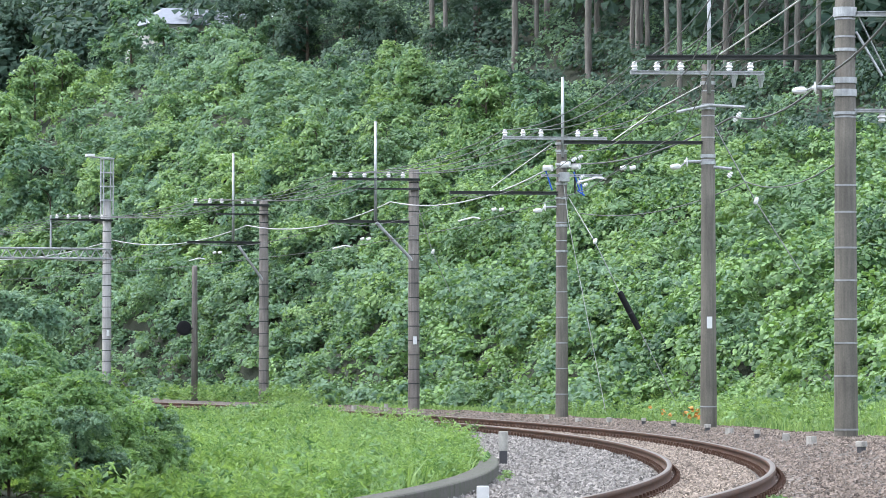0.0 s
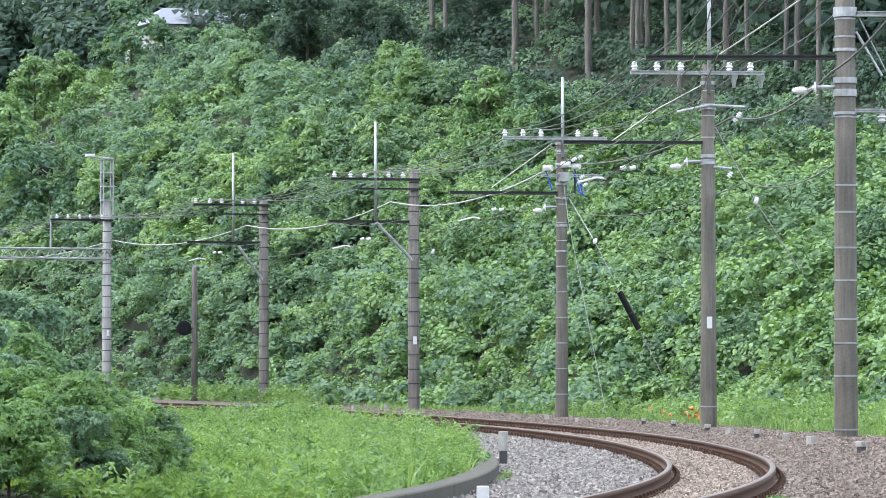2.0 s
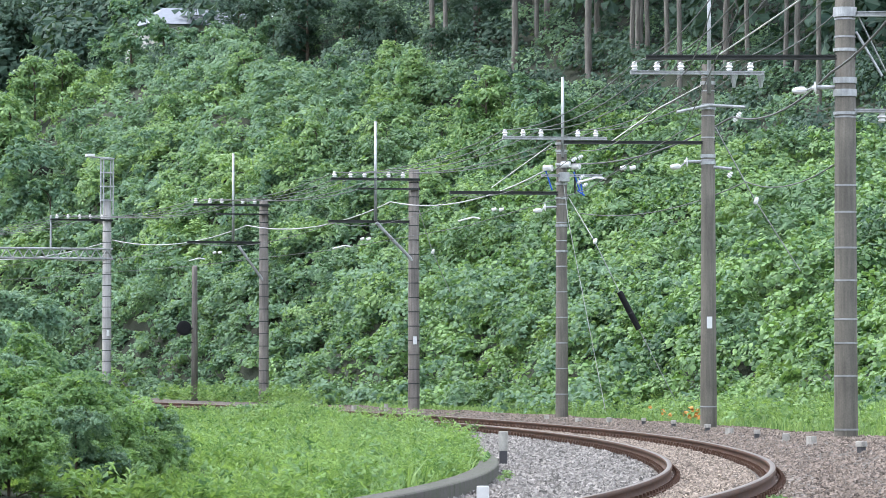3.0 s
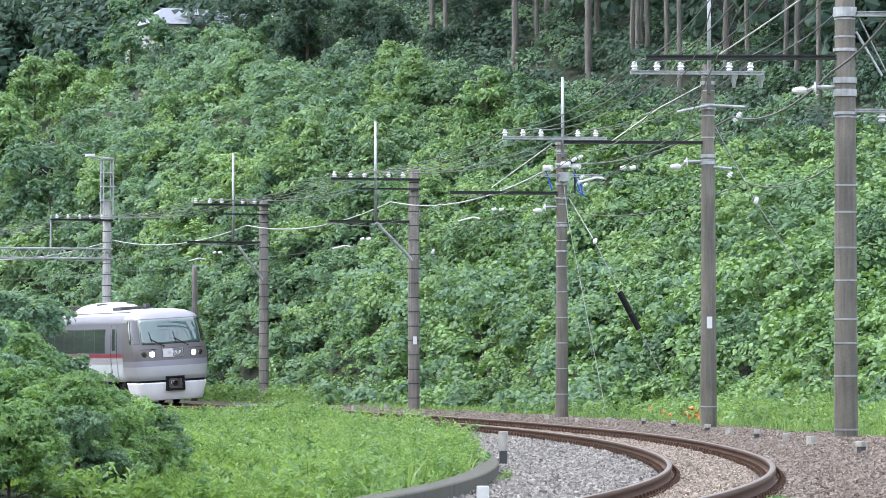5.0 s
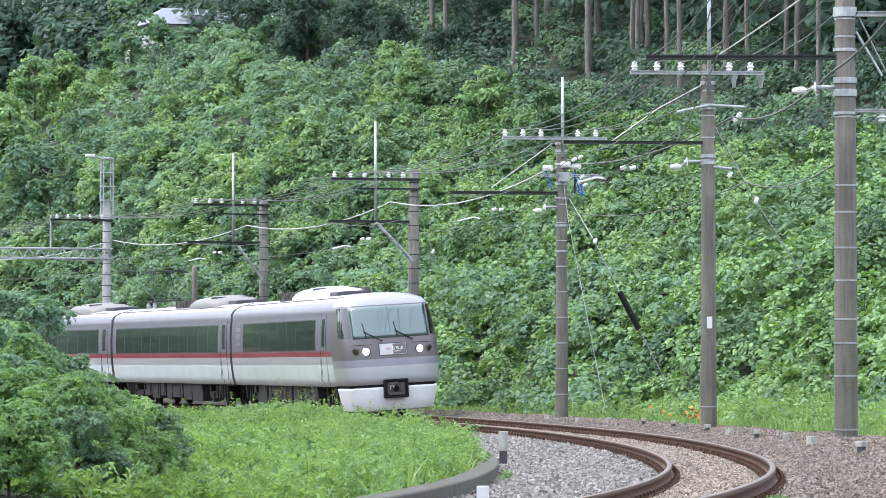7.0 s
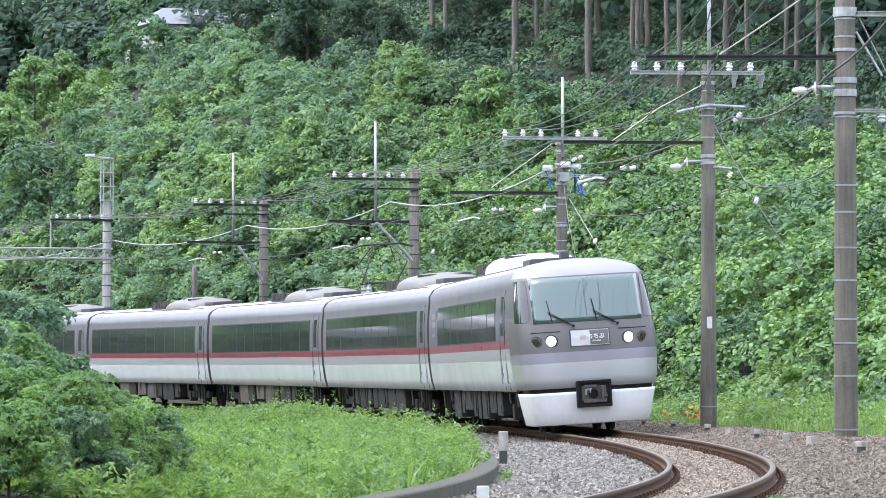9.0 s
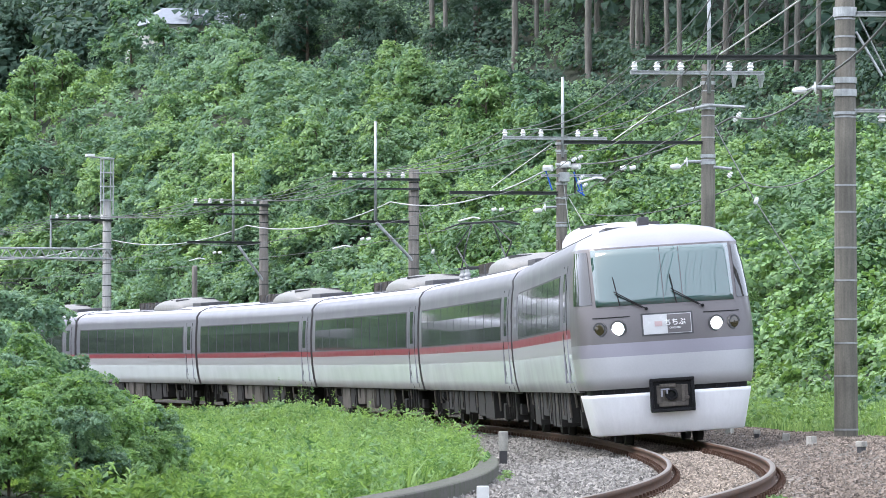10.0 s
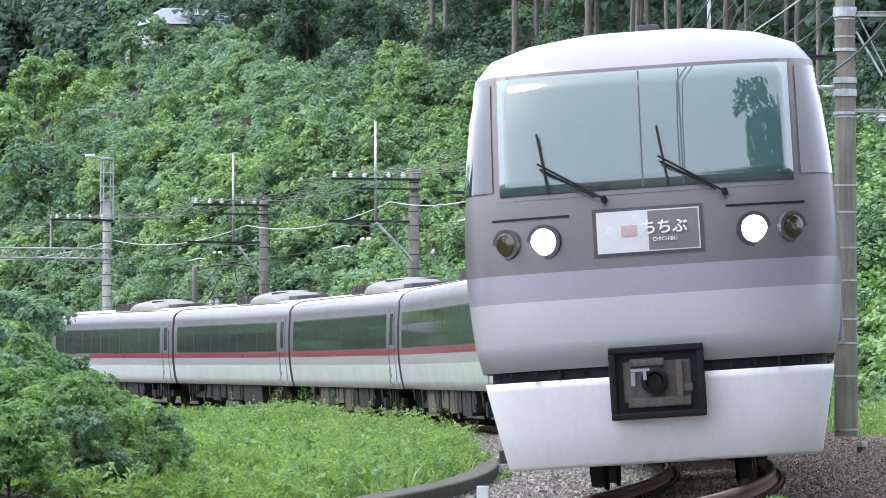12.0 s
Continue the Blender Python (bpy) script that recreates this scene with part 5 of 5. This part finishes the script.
for i, (x, y, k) in enumerate(((-3.55, 35.5, 0.38), (-3.1, 36.2, 0.36), (-2.85, 36.8, 0.28), (-3.5, 37.2, 0.42), (-4.2, 39.5, 0.56), (-3.6, 39.0, 0.54), (-3.25, 40.5, 0.50), (-4.3, 42.5, 0.56), (-3.1, 39, 0.38), (-3.3, 42.0, 0.44), (-3.7, 41.0, 0.56), (-3.5, 43.5, 0.5), (-4.6, 46, 0.70), (-4.15, 47, 0.55), (-3.9, 48, 0.42), (-5.2, 48, 0.75), (-5.0, 43, 0.6), (-4.3, 43.5, 0.5), (-3.6, 44, 0.42), (-9.4, 82, 1.3), (-8.6, 80, 1.1), (-8.4, 84, 1.2), (-7.9, 79, 0.95), (-10.4, 84, 1.5), (-7.4, 78, 0.75), (-10.5, 95, 1.3), (-9.0, 78, 1.25), (-10.3, 79, 1.6), (-2.85, 42, 0.32), (-3.0, 44.5, 0.36))):
    s, a = at_xy(x, y)
    plant(near[(0, 1, 0, 0, 0, 0, 0, 1, 0, 1, 0, 0)[i] if i < 12 else i % 2], s, a, i * 1.3, k)
for c in near:
    retire(c)


def grass(name, label, count, region, size, mat, seed, spread=0.35):
    rng = np.random.default_rng(seed)
    s, a, hgt = region(rng, count)
    p = on_line(s, a, ground_z(s, a) - 0.03)
    n = len(s)
    h = hgt * rng.uniform(0.45, 1.15, n)
    ang = rng.uniform(0, 2 * math.pi, n)
    lean = rng.uniform(0.05, spread, n) * h
    w = size * rng.uniform(0.6, 1.4, n)
    dx, dy = np.cos(ang), np.sin(ang)
    b = np.stack([-dy, dx, np.zeros(n)], 1) * w[:, None] / 2
    midp = p + np.stack([dx * lean * 0.35, dy * lean * 0.35, h * 0.6], 1)
    tip = p + np.stack([dx * lean * 1.2, dy * lean * 1.2, h], 1)
    v = np.stack([p - b, p + b, midp + b * 0.8, midp - b * 0.8, tip], 1).reshape(-1, 3)
    k = np.arange(n)[:, None] * 5
    f = np.concatenate([k + [[0, 1, 2]], k + [[0, 2, 3]], k + [[3, 2, 4]]], 1).reshape(-1, 3)
    tagged(new(name, mesh_from(name, v, f, [mat])), label, "grass", kind="stuff")


def bank_height(s, a):
    """How tall the weeds stand on the inner bank."""
    edge = np.interp(s, [-75, -58, -45, -36, -28, -23, -17, -10, 5, 15, 25, 50], [0.12, 0.26, 0.44, 0.60, 0.66, 0.46, 0.44, 0.54, 0.56, 0.48, 0.38, 0.32])
    tall = edge + (np.interp(s, [-60, -20, 10], [0.08, 0.12, 0.26]) - edge) * smooth(4.4, 6.2, -a)
    return tall * (0.62 + 0.28 * bumps(s, a, 0.55, 2.0) + 0.42 * bumps(s, a, 1.6, 5.0) + 0.12)


def inner_bank(rng, n):
    s = rng.uniform(-75, 50, n)
    a = -3.08 - 9 * rng.random(n) ** 1.6
    return s, a, 1.15 * bank_height(s, a)


def outer_ledge(rng, n):
    s = rng.uniform(-60, 40, n)
    a = 3.7 + (foot(s) - 2.9) * rng.random(n)
    return s, a, 0.22 + 0.50 * smooth(-30, 5, s) * smooth(3.7, 4.6, a)


grass("bank_grass", "tall light green grass on the inner bank", 34000, inner_bank, 0.020, M_GRASS, 51, 0.8)
grass("ledge_grass", "fresh grass along the foot of the slope", 34000, outer_ledge, 0.018, M_GRASS, 52, 0.6)


def bank_weeds(name, label, count, mat, seed, size, leaves, s0, s1, a0=2.95, a1=12.0, side=-1, tall=None):
    """Upright leafy stems of uneven height, crowded together."""
    rng = np.random.default_rng(seed)
    s = rng.uniform(s0, s1, count)
    a = side * (a0 + (a1 - a0) * rng.random(count) ** (1.5 if side < 0 else 1.0))
    if tall is None:
        h = bank_height(s, a)
    elif tall:
        h = tall * smooth(-60, -10, s) + 0.1
    else:
        h = 0.48 + 0.12 * bumps(s, a, 1.5, 3.0)
    h = h * rng.uniform(0.7, 1.4, count)
    base = on_line(s, a, ground_z(s, a))
    idx = np.repeat(np.arange(count), leaves)
    u = 0.1 + 0.95 * rng.random(len(idx)) ** 0.8
    ang = rng.uniform(0, 2 * math.pi, len(idx))
    rad = (0.05 + 0.09 * (1 - u)) * rng.uniform(0.4, 1.3, len(idx)) * (0.6 + h[idx])
    out = np.stack([np.cos(ang), np.sin(ang), np.zeros(len(idx))], 1)
    lean = rng.normal(size=(count, 2)) * 0.12
    p = base[idx] + out * rad[:, None]
    p[:, 2] += u * h[idx]
    p[:, :2] += lean[idx] * (u * h[idx])[:, None]
    nrm = out * 0.6 + np.array([0, 0, 0.9]) + rng.normal(size=p.shape) * 0.4
    stuff_leaves(name, label, "weeds", p, nrm, size, rng, mat, 2.0)


def plumes(name, label, count, mat, seed, size, leaves, s0, s1, a0=3.12, a1=12.0, k=1.0):
    """Feathery upright weeds: narrow leaves rising from crowded stems."""
    rng = np.random.default_rng(seed)
    s = rng.uniform(s0, s1, count)
    a = -(a0 + (a1 - a0) * rng.random(count) ** 1.5)
    keep = k * bumps(s, a, 1.6, seed) > -0.12
    s, a = s[keep], a[keep]
    count = len(s)
    h = np.maximum(0.12, abs(k) * bank_height(s, a)) * (0.45 + 0.95 * rng.random(count) ** 1.6)
    base = on_line(s, a, ground_z(s, a))
    idx = np.repeat(np.arange(count), leaves)
    u = 0.12 + 0.88 * rng.random(len(idx)) ** 0.75
    ang = rng.uniform(0, 2 * math.pi, len(idx))
    out = np.stack([np.cos(ang), np.sin(ang), np.zeros(len(idx))], 1)
    lean = rng.normal(size=(count, 2)) * 0.13
    p = base[idx].copy()
    p[:, 2] += u * h[idx]
    p[:, :2] += lean[idx] * (u * h[idx])[:, None]
    way = out * rng.uniform(0.5, 1.1, len(idx))[:, None] + np.array([0, 0, 1.0]) * rng.uniform(0.1, 1.1, len(idx))[:, None]
    way /= np.linalg.norm(way, axis=1)[:, None]
    ln = (size * (1.25 - 0.7 * u) * rng.uniform(0.6, 1.4, len(idx)))[:, None]
    b = np.cross(way, np.array([0, 0, 1.0]) + rng.normal(size=way.shape) * 0.3)
    b *= ln * 0.13 / np.linalg.norm(b, axis=1)[:, None]
    mid = p + way * ln * 0.55
    tip = p + way * ln - np.array([0, 0, 0.18]) * ln
    v = np.stack([p, mid - b, tip, mid + b], 1).reshape(-1, 3)
    q = np.arange(len(idx))[:, None] * 4
    f = np.concatenate([q + [[0, 1, 2]], q + [[0, 2, 3]]], 1).reshape(-1, 3)
    tagged(new(name, mesh_from(name, v, f, [mat])), label, "weeds", kind="stuff")


plumes("bank_plumes", "feathery light green weeds crowding the inner bank", 8500, M_GRASS, 71, 0.16, 26, -75, 24)
plumes("dark_plumes", "darker feathery weeds on the inner bank", 3500, M_BRIGHT, 71, 0.15, 26, -75, 24, k=-1.0)
def bank_clumps(name, label, count, s0, s1, a0, a1, r0, r1, mat, seed, size):
    """Rounded leafy clumps among the weeds."""
    rng = np.random.default_rng(seed)
    s, a = rng.uniform(s0, s1, count), -rng.uniform(a0, a1, count)
    r = rng.uniform(r0, r1, count)
    c = on_line(s, a, ground_z(s, a) + bank_height(s, a) - 0.6 * r)
    q, nrm = sprays(c, r, 0.9, rng, 0.13, 14, 1.0, 0.6, -0.3, wild=0.5)
    stuff_leaves(name, label, "weeds", q, nrm, size, rng, mat, 1.7)


bank_clumps("leafy_clumps", "rounded clumps of young shrubs on the inner bank", 60, -46, -24, 3.3, 5.0, 0.2, 0.36, M_BRIGHT, 75, 0.075)
bank_clumps("weed_clumps", "scattered leafy clumps among the weeds", 150, -30, 40, 3.4, 8.5, 0.12, 0.28, M_GRASS, 76, 0.06)
plumes("tall_stalks", "tall thin weed stalks standing out of the bank", 420, M_GRASS, 74, 0.12, 34, -40, 40, 3.2, 7.5, 1.7)
plumes("near_plumes", "feathery light green weeds on the near bank", 5000, M_GRASS, 73, 0.12, 30, 22, 51, 3.15, 9.0)
bank_weeds("bank_weeds", "leafy light green weeds crowding the inner bank", 1500, M_GRASS, 61, 0.045, 18, -75, 24)
bank_weeds("bank_scrub", "darker low scrub among the weeds", 900, M_BUSH, 62, 0.05, 20, -75, 24)
bank_weeds("near_scrub", "darker scrub on the near bank", 500, M_BUSH, 64, 0.045, 26, 22, 51, 3.2, 9.0)
bank_weeds("verge_weeds", "tall fresh weeds beyond the rails at the bend", 420, M_GRASS, 66, 0.075, 22, -86, -66, 2.6, 4.6, 1, 0.0)
bank_weeds("ledge_weeds", "lush fresh weeds at the foot of the slope", 2000, M_GRASS, 65, 0.05, 18, -62, 30, 3.9, 5.9, 1, 0.42)


def track_weeds():
    """Small weeds that grow in the ballast."""
    rng = np.random.default_rng(78)
    s = np.array([54.6, 54.2, 55.0, 28.0, 29.5, 26.0, 24.0])
    a = np.array([0.92, 1.0, 0.98, -2.6, -2.64, -2.58, -2.62])
    r = np.array([0.07, 0.05, 0.05, 0.07, 0.06, 0.07, 0.05])
    q, nrm = sprays(on_line(s, a, ground_z(s, a) + 0.05), r, 0.9, rng, 0.035, 8, 1.0, 0.7, -0.2, wild=0.5)
    stuff_leaves("ballast_weeds", "small green weeds growing in the ballast", "weeds", q, nrm, 0.028, rng, M_BRIGHT, 1.6)


track_weeds()


# ---- drain kerb, posts and markers ----
def build_kerb():
    kerb = tagged(new("drain_kerb"), "mossy concrete drain wall curving along the bank", "kerb", kind="structure")
    seg, n = 2.0, 34
    for k in range(n):
        s0 = -6 + k * seg
        prof = [(-3.03, -0.75), (-3.03, -0.215), (-3.015, -0.20), (-2.755, -0.20), (-2.74, -0.215), (-2.74, -0.75)]
        me = sweep("kerb_block", s0 + 0.006, s0 + seg - 0.006, 0.5, prof, [M_CURB], cant=False)
        bm = bmesh.new()
        bm.from_mesh(me)
        bm.normal_update()
        ends = [e for e in bm.edges if e.is_boundary]
        bmesh.ops.holes_fill(bm, edges=ends)
        bmesh.ops.recalc_face_normals(bm, faces=bm.faces[:])
        bm.to_mesh(me)
        bm.free()
        me.polygons.foreach_set("use_smooth", np.zeros(len(me.polygons), bool))
        part("kerb_block", me, M_CURB, kerb)


build_kerb()


def marker(name, label, category, s, a, w, h, mat, top=None, group="", turn=0.0):
    """A small square post standing in the ballast."""
    g = float(ground_z(s, a))
    o = tagged(new(name), label, category, group)
    o.matrix_basis = line_pose(s, a, g) @ Matrix.Rotation(turn, 4, "Z")
    part("post", box(bmesh.new(), -w / 2, w / 2, -w / 2, w / 2, -0.2, h, 0.012), mat, o)
    if top:
        part("cap", box(bmesh.new(), -w / 2 - 0.012, w / 2 + 0.012, -w / 2 - 0.012, w / 2 + 0.012, top, h + 0.01, 0.012), M_POST, o, "pale weathered upper half")


marker("distance_post", "grey concrete marker post with dark foot", "post", 15.2, -2.56, 0.13, 0.55, M_LOUVRE, 0.24)
marker("white_marker", "white-painted short post beside the drain", "post", 43.3, -2.22, 0.12, 0.20, M_WHITEPLATE)
for s, a, h in ((-25, 2.3, 0.10), (-19.5, 2.2, 0.10), (-16, 2.4, 0.12), (4.5, 2.2, 0.12), (15, 2.1, 0.13), (19.5, 2.1, 0.13), (-52, 1.8, 0.2), (-49, 2.2, 0.22)):
    marker("track_stake", "small pale concrete stake in the ballast shoulder", "stake", s, a, 0.12, h, M_POST, None, "stakes along the track", 0.2 * s)
for s, a in ((-11, 2.45), (-6, 2.4), (0.5, 2.25), (10, 2.1), (29, 2.1)):
    marker("dark_stake", "short dark stake with a pale top", "stake", s, a, 0.09, 0.14, M_LOUVRE, 0.075, "stakes along the track", 0.3 * s)

# ---- signal beyond the curve ----
sig = tagged(new("signal_post"), "old concrete signal post with round black disc", "signal")
sig.matrix_basis = line_pose(-80.4, POLE_A, 0)
part("shaft", lathe(bmesh.new(), (0, 0, -0.3), (0, 0, 1), [(0, 0.13), (5.5, 0.105), (5.55, 0.08)], 14), M_OLDCONC, sig, "", True)
part("disc", lathe(bmesh.new(), (0.12, -0.46, 2.85), (1, 0, 0), [(0, 0.22), (0.02, 0.29), (0.05, 0.29), (0.07, 0.20)], 20), M_BLACK, sig, "round black signal backboard")
part("bracket", rod(rod(bmesh.new(), (0.05, 0, 2.85), (0.1, -0.4, 2.85), 0.03), (0.05, 0, 2.3), (0.08, -0.2, 2.3), 0.02), M_DARKSTEEL, sig)
for k in range(7):
    part("step_iron", rod(bmesh.new(), (0.02, -0.17, 1.0 + k * 0.6), (0.02, 0.17, 1.0 + k * 0.6), 0.014, n=6), M_DARKSTEEL, sig)


# ---- overhead wires ----
POLES = {1: S1, 2: S2, 3: S3, 4: S4, 5: S5, 6: S6, 0: 38.2, 7: -116.0}


def at_pole(i, y, z, x=0.0):
    """A place beside pole i: y metres to its outer side, z above the rails."""
    return np.array(line_pose(POLES[i], POLE_A, -float(np.interp(POLES[i], _s, _Z))) @ Vector((x, y, z)))


def wire(name, label, points, r, mat, sag=0.25, group="wires over the line"):
    """One wire hung through its supports."""
    pts = []
    for p, q in zip(points, points[1:]):
        u = np.linspace(0, 1, 13)[:, None]
        seg = p + (q - p) * u
        seg[:, 2] -= (4 * u * (1 - u) * sag)[:, 0]
        pts.append(seg if not pts else seg[1:])
    v, f = tube(np.concatenate(pts), r, 6)
    return tagged(new(name, mesh_from(name, v, f, [mat], flat=False)), label, "wire", group)


K = POLE_K
ARM = {0: (8.4, [-1.65, -1.15, -0.62, 0.45, 0.92]), 1: (8.2, [-1.65, -1.15, -0.62, 0.45, 0.92]), 2: (7.85, [-1.65, -1.15, -0.62, 0.45, 0.92]), 3: (7.72, [-1.6, -1.1, -0.6, 0.42, 0.92]), 4: (7.66, [-2.68, -2.15, -1.68, -0.88, -0.4]), 5: (7.75, [-2.7, -2.15, -1.68, -0.87, -0.4]), 6: (8.05, [-2.3, -1.8, -1.28, -0.8, -0.28]), 7: (8.0, [-2.3, -1.8, -1.28, -0.8, -0.28])}
for k in range(5):
    wire("feeder_wire", "thin dark feeder wire on porcelain insulators", [at_pole(i, ARM[i][1][k] * K, (ARM[i][0] + 0.22) * K, 0.17) for i in range(0, 8)], 0.012, M_WIRE, 0.35)
wire("bright_cable", "pale stranded stay cable above the bracket", [at_pole(2, -2.05, 6.03), at_pole(2, -1.04, 6.74), at_pole(2, -0.15, 7.22)], 0.014, M_WIREL, 0.0)
wire("bright_cable", "pale stranded cable between poles", [at_pole(2, 0.10, 7.78), at_pole(1, 0.0, 7.64)], 0.015, M_WIREL, 0.02)
wire("bright_cable", "pale stranded stay cable above the bracket", [at_pole(3, -1.85, 6.06), at_pole(3, -0.25, 7.22)], 0.012, M_WIREL, 0.0)
wire("messenger_cable", "thick pale cable sagging from pole to pole", [at_pole(3, -0.46, 6.5), at_pole(4, -0.74, 6.60), at_pole(5, -0.62, 6.65), at_pole(6, 0.25, 6.85), at_pole(7, 0.2, 6.8)], 0.019, M_WIREL, 0.42)
wire("dark_cable", "thick dark cable sagging between poles", [at_pole(0, 0.1, 6.6), at_pole(1, -0.22, 5.97), at_pole(2, 0.53, 6.57), at_pole(3, 0.24, 6.70)], 0.019, M_WIRE, 0.30)
wire("dark_cable", "thick dark cable sagging between poles", [at_pole(1, 0.1, 4.7), at_pole(2, 0.8, 5.2), at_pole(3, 0.5, 5.4)], 0.012, M_WIRE, 0.3)
wire("contact_wire", "thin copper-dark contact wire over the track", [np.array(on_line(s, 0.30)) + (0, 0, 5.02) for s in (60, 38.2, S1, S2, S3, S4, S5, S6, -116, -140)], 0.008, M_WIRE, 0.0)
wire("catenary_wire", "thin dark catenary wire over the track", [np.array(on_line(s, 0.20)) + (0, 0, 5.85) for s in (60, 38.2, S1, S2, S3, S4, S5, S6, -116, -140)], 0.009, M_WIRE, 0.35)
wire("guy_wire", "pale guy wire down to the ballast", [at_pole(3, 0.0, 6.35, 0.16), at_pole(3, 0.16, 5.1, 0.2), at_pole(3, 1.15, 0.0, 0.3)], 0.010, M_WIREL, 0.0)
for i, z0, y1, z1 in ((2, 6.35, 1.04, 4.85), (1, 7.0, 1.5, 4.4), (4, 6.4, 0.67, 5.1)):
    wire("guy_wire", "grey guy wire into the slope", [at_pole(i, 0.15, z0), at_pole(i, y1, z1, -0.4), at_pole(i, y1 * 2.0, z1 * 2 - z0, -0.8)], 0.013, M_BAND, 0.0)
    gi = tagged(new("guy_insulator"), "white porcelain guy insulator", "insulator", "guy insulators")
    gi.matrix_basis = Matrix.Translation(at_pole(i, y1, z1, -0.4))
    part("insulator_body", lathe(bmesh.new(), (0, 0, -0.1), (0.4, 0.1, 0.9), [(0, 0.02), (0.03, 0.045), (0.08, 0.05), (0.13, 0.04), (0.16, 0.02)], 12), M_PORC, gi)
# steady arms at the wire
for i, yc, z in ((2, -2.45, 5.25), (3, -2.45, 5.25), (4, -2.3, 5.2), (5, -2.5, 5.42)):
    o = tagged(new("steady_arm"), "pale bent steady arm holding the wire", "wire arm", "steady arms")
    o.matrix_basis = line_pose(POLES[i], POLE_A, -float(np.interp(POLES[i], _s, _Z)))
    bm = rod(bmesh.new(), (0, yc - 0.28, z - 0.07), (0, yc + 0.1, z + 0.03), 0.022, n=6)
    rod(bm, (0, yc + 0.1, z + 0.03), (0, yc + 0.3, z), 0.020, n=6)
    part("arm", bm, M_PORC, o)
    for e in (-0.75, -0.55):
        lb = rod(bmesh.new(), (0, yc + 1.35 + e, z + 0.22), (0, yc + 1.47 + e, z + 0.25), 0.045, n=10)
        part("insulator", lb, M_PORC, o)
# leaning black guard on a guy wire in the vines
g0, g1 = on_line(-23.0, 3.84, 3.28), on_line(-23.0, 4.34, 2.33)
guard = tagged(new("guy_guard"), "black plastic guard sleeve leaning in the vines", "cable guard")
part("sleeve", rod(bmesh.new(), g0, g1, 0.078, n=16), M_BLACK, guard)
part("ring", rod(bmesh.new(), g0 * 0.45 + g1 * 0.55, g0 * 0.42 + g1 * 0.58, 0.083, n=16), M_DARKSTEEL, guard)
gm = np.array(on_line(-23.2, 3.22, 4.60))
wire("guy_wire", "grey guy wire into the slope", [at_pole(3, 0.1, 5.95), gm, np.array(g0), np.array(g1), np.array(on_line(-23.0, 5.3, 0.5))], 0.012, M_BAND, 0.0)
gi = tagged(new("guy_insulator"), "white porcelain guy insulator", "insulator", "guy insulators")
gi.matrix_basis = Matrix.Translation(gm)
part("insulator_body", lathe(bmesh.new(), (0, 0, -0.1), (0.4, 0.1, 0.9), [(0, 0.02), (0.03, 0.045), (0.08, 0.05), (0.13, 0.04), (0.16, 0.02)], 12), M_PORC, gi)


# ---- orange lilies at the foot of the slope ----
def lilies():
    rng = np.random.default_rng(77)
    n = 12
    s, a = rng.normal(-11.0, 1.6, n), rng.normal(3.6, 0.25, n)
    p = on_line(s, a, ground_z(s, a) + rng.uniform(0.15, 0.42, n))
    idx = np.repeat(np.arange(n), 6)
    d = rng.normal(size=(len(idx), 3))
    v, f = leaf_arrays(p[idx] + d * 0.03, d + np.array([0, 0, 0.6]), 0.075, rng, 1.6)
    tagged(new("orange_lilies", mesh_from("orange_lilies", v, f, [M_FLOWER])), "small orange flowers in the grass", "flowers", kind="stuff")


lilies()

# ---- a house on the far crest ----
M_TILE = material("grey_roof_tile", (0.24, 0.27, 0.32), 0.6, vary=0.2, scale=3)
M_WALL = material("pale_house_wall", (0.62, 0.60, 0.56), 0.8, vary=0.15, scale=2, stains=0.2)
house = tagged(new("house"), "pale house with grey roof half hidden on the crest", "house")
hs, ha = at_xy(-13.3, 236.0)
hz = float(ground_z(hs, ha)) + float(np.interp(hs, _s, _Z))
house.matrix_basis = pose(-13.3, 236.0, 19.0, 0, 0, 20)
part("wall", box(bmesh.new(), -3.5, 3.5, -3, 3, min(-4.0, hz - 19.5), 1.4), M_WALL, house)
bm = bmesh.new()
vs = [bm.verts.new(p) for p in ((-4, -3.5, 1.35), (4, -3.5, 1.35), (4, 3.5, 1.35), (-4, 3.5, 1.35), (-2.2, 0, 2.5), (2.2, 0, 2.5))]
for q in ((0, 1, 5, 4), (1, 2, 5), (2, 3, 4, 5), (3, 0, 4), (3, 2, 1, 0)):
    bm.faces.new([vs[i] for i in q])
part("roof", bm, M_TILE, house, "grey hipped roof")
for x in (-2, 0.6):
    part("window", box(bmesh.new(), x, x + 1.3, -3.05, -2.98, 0.0, 1.0), M_GLASS, house)

motions()
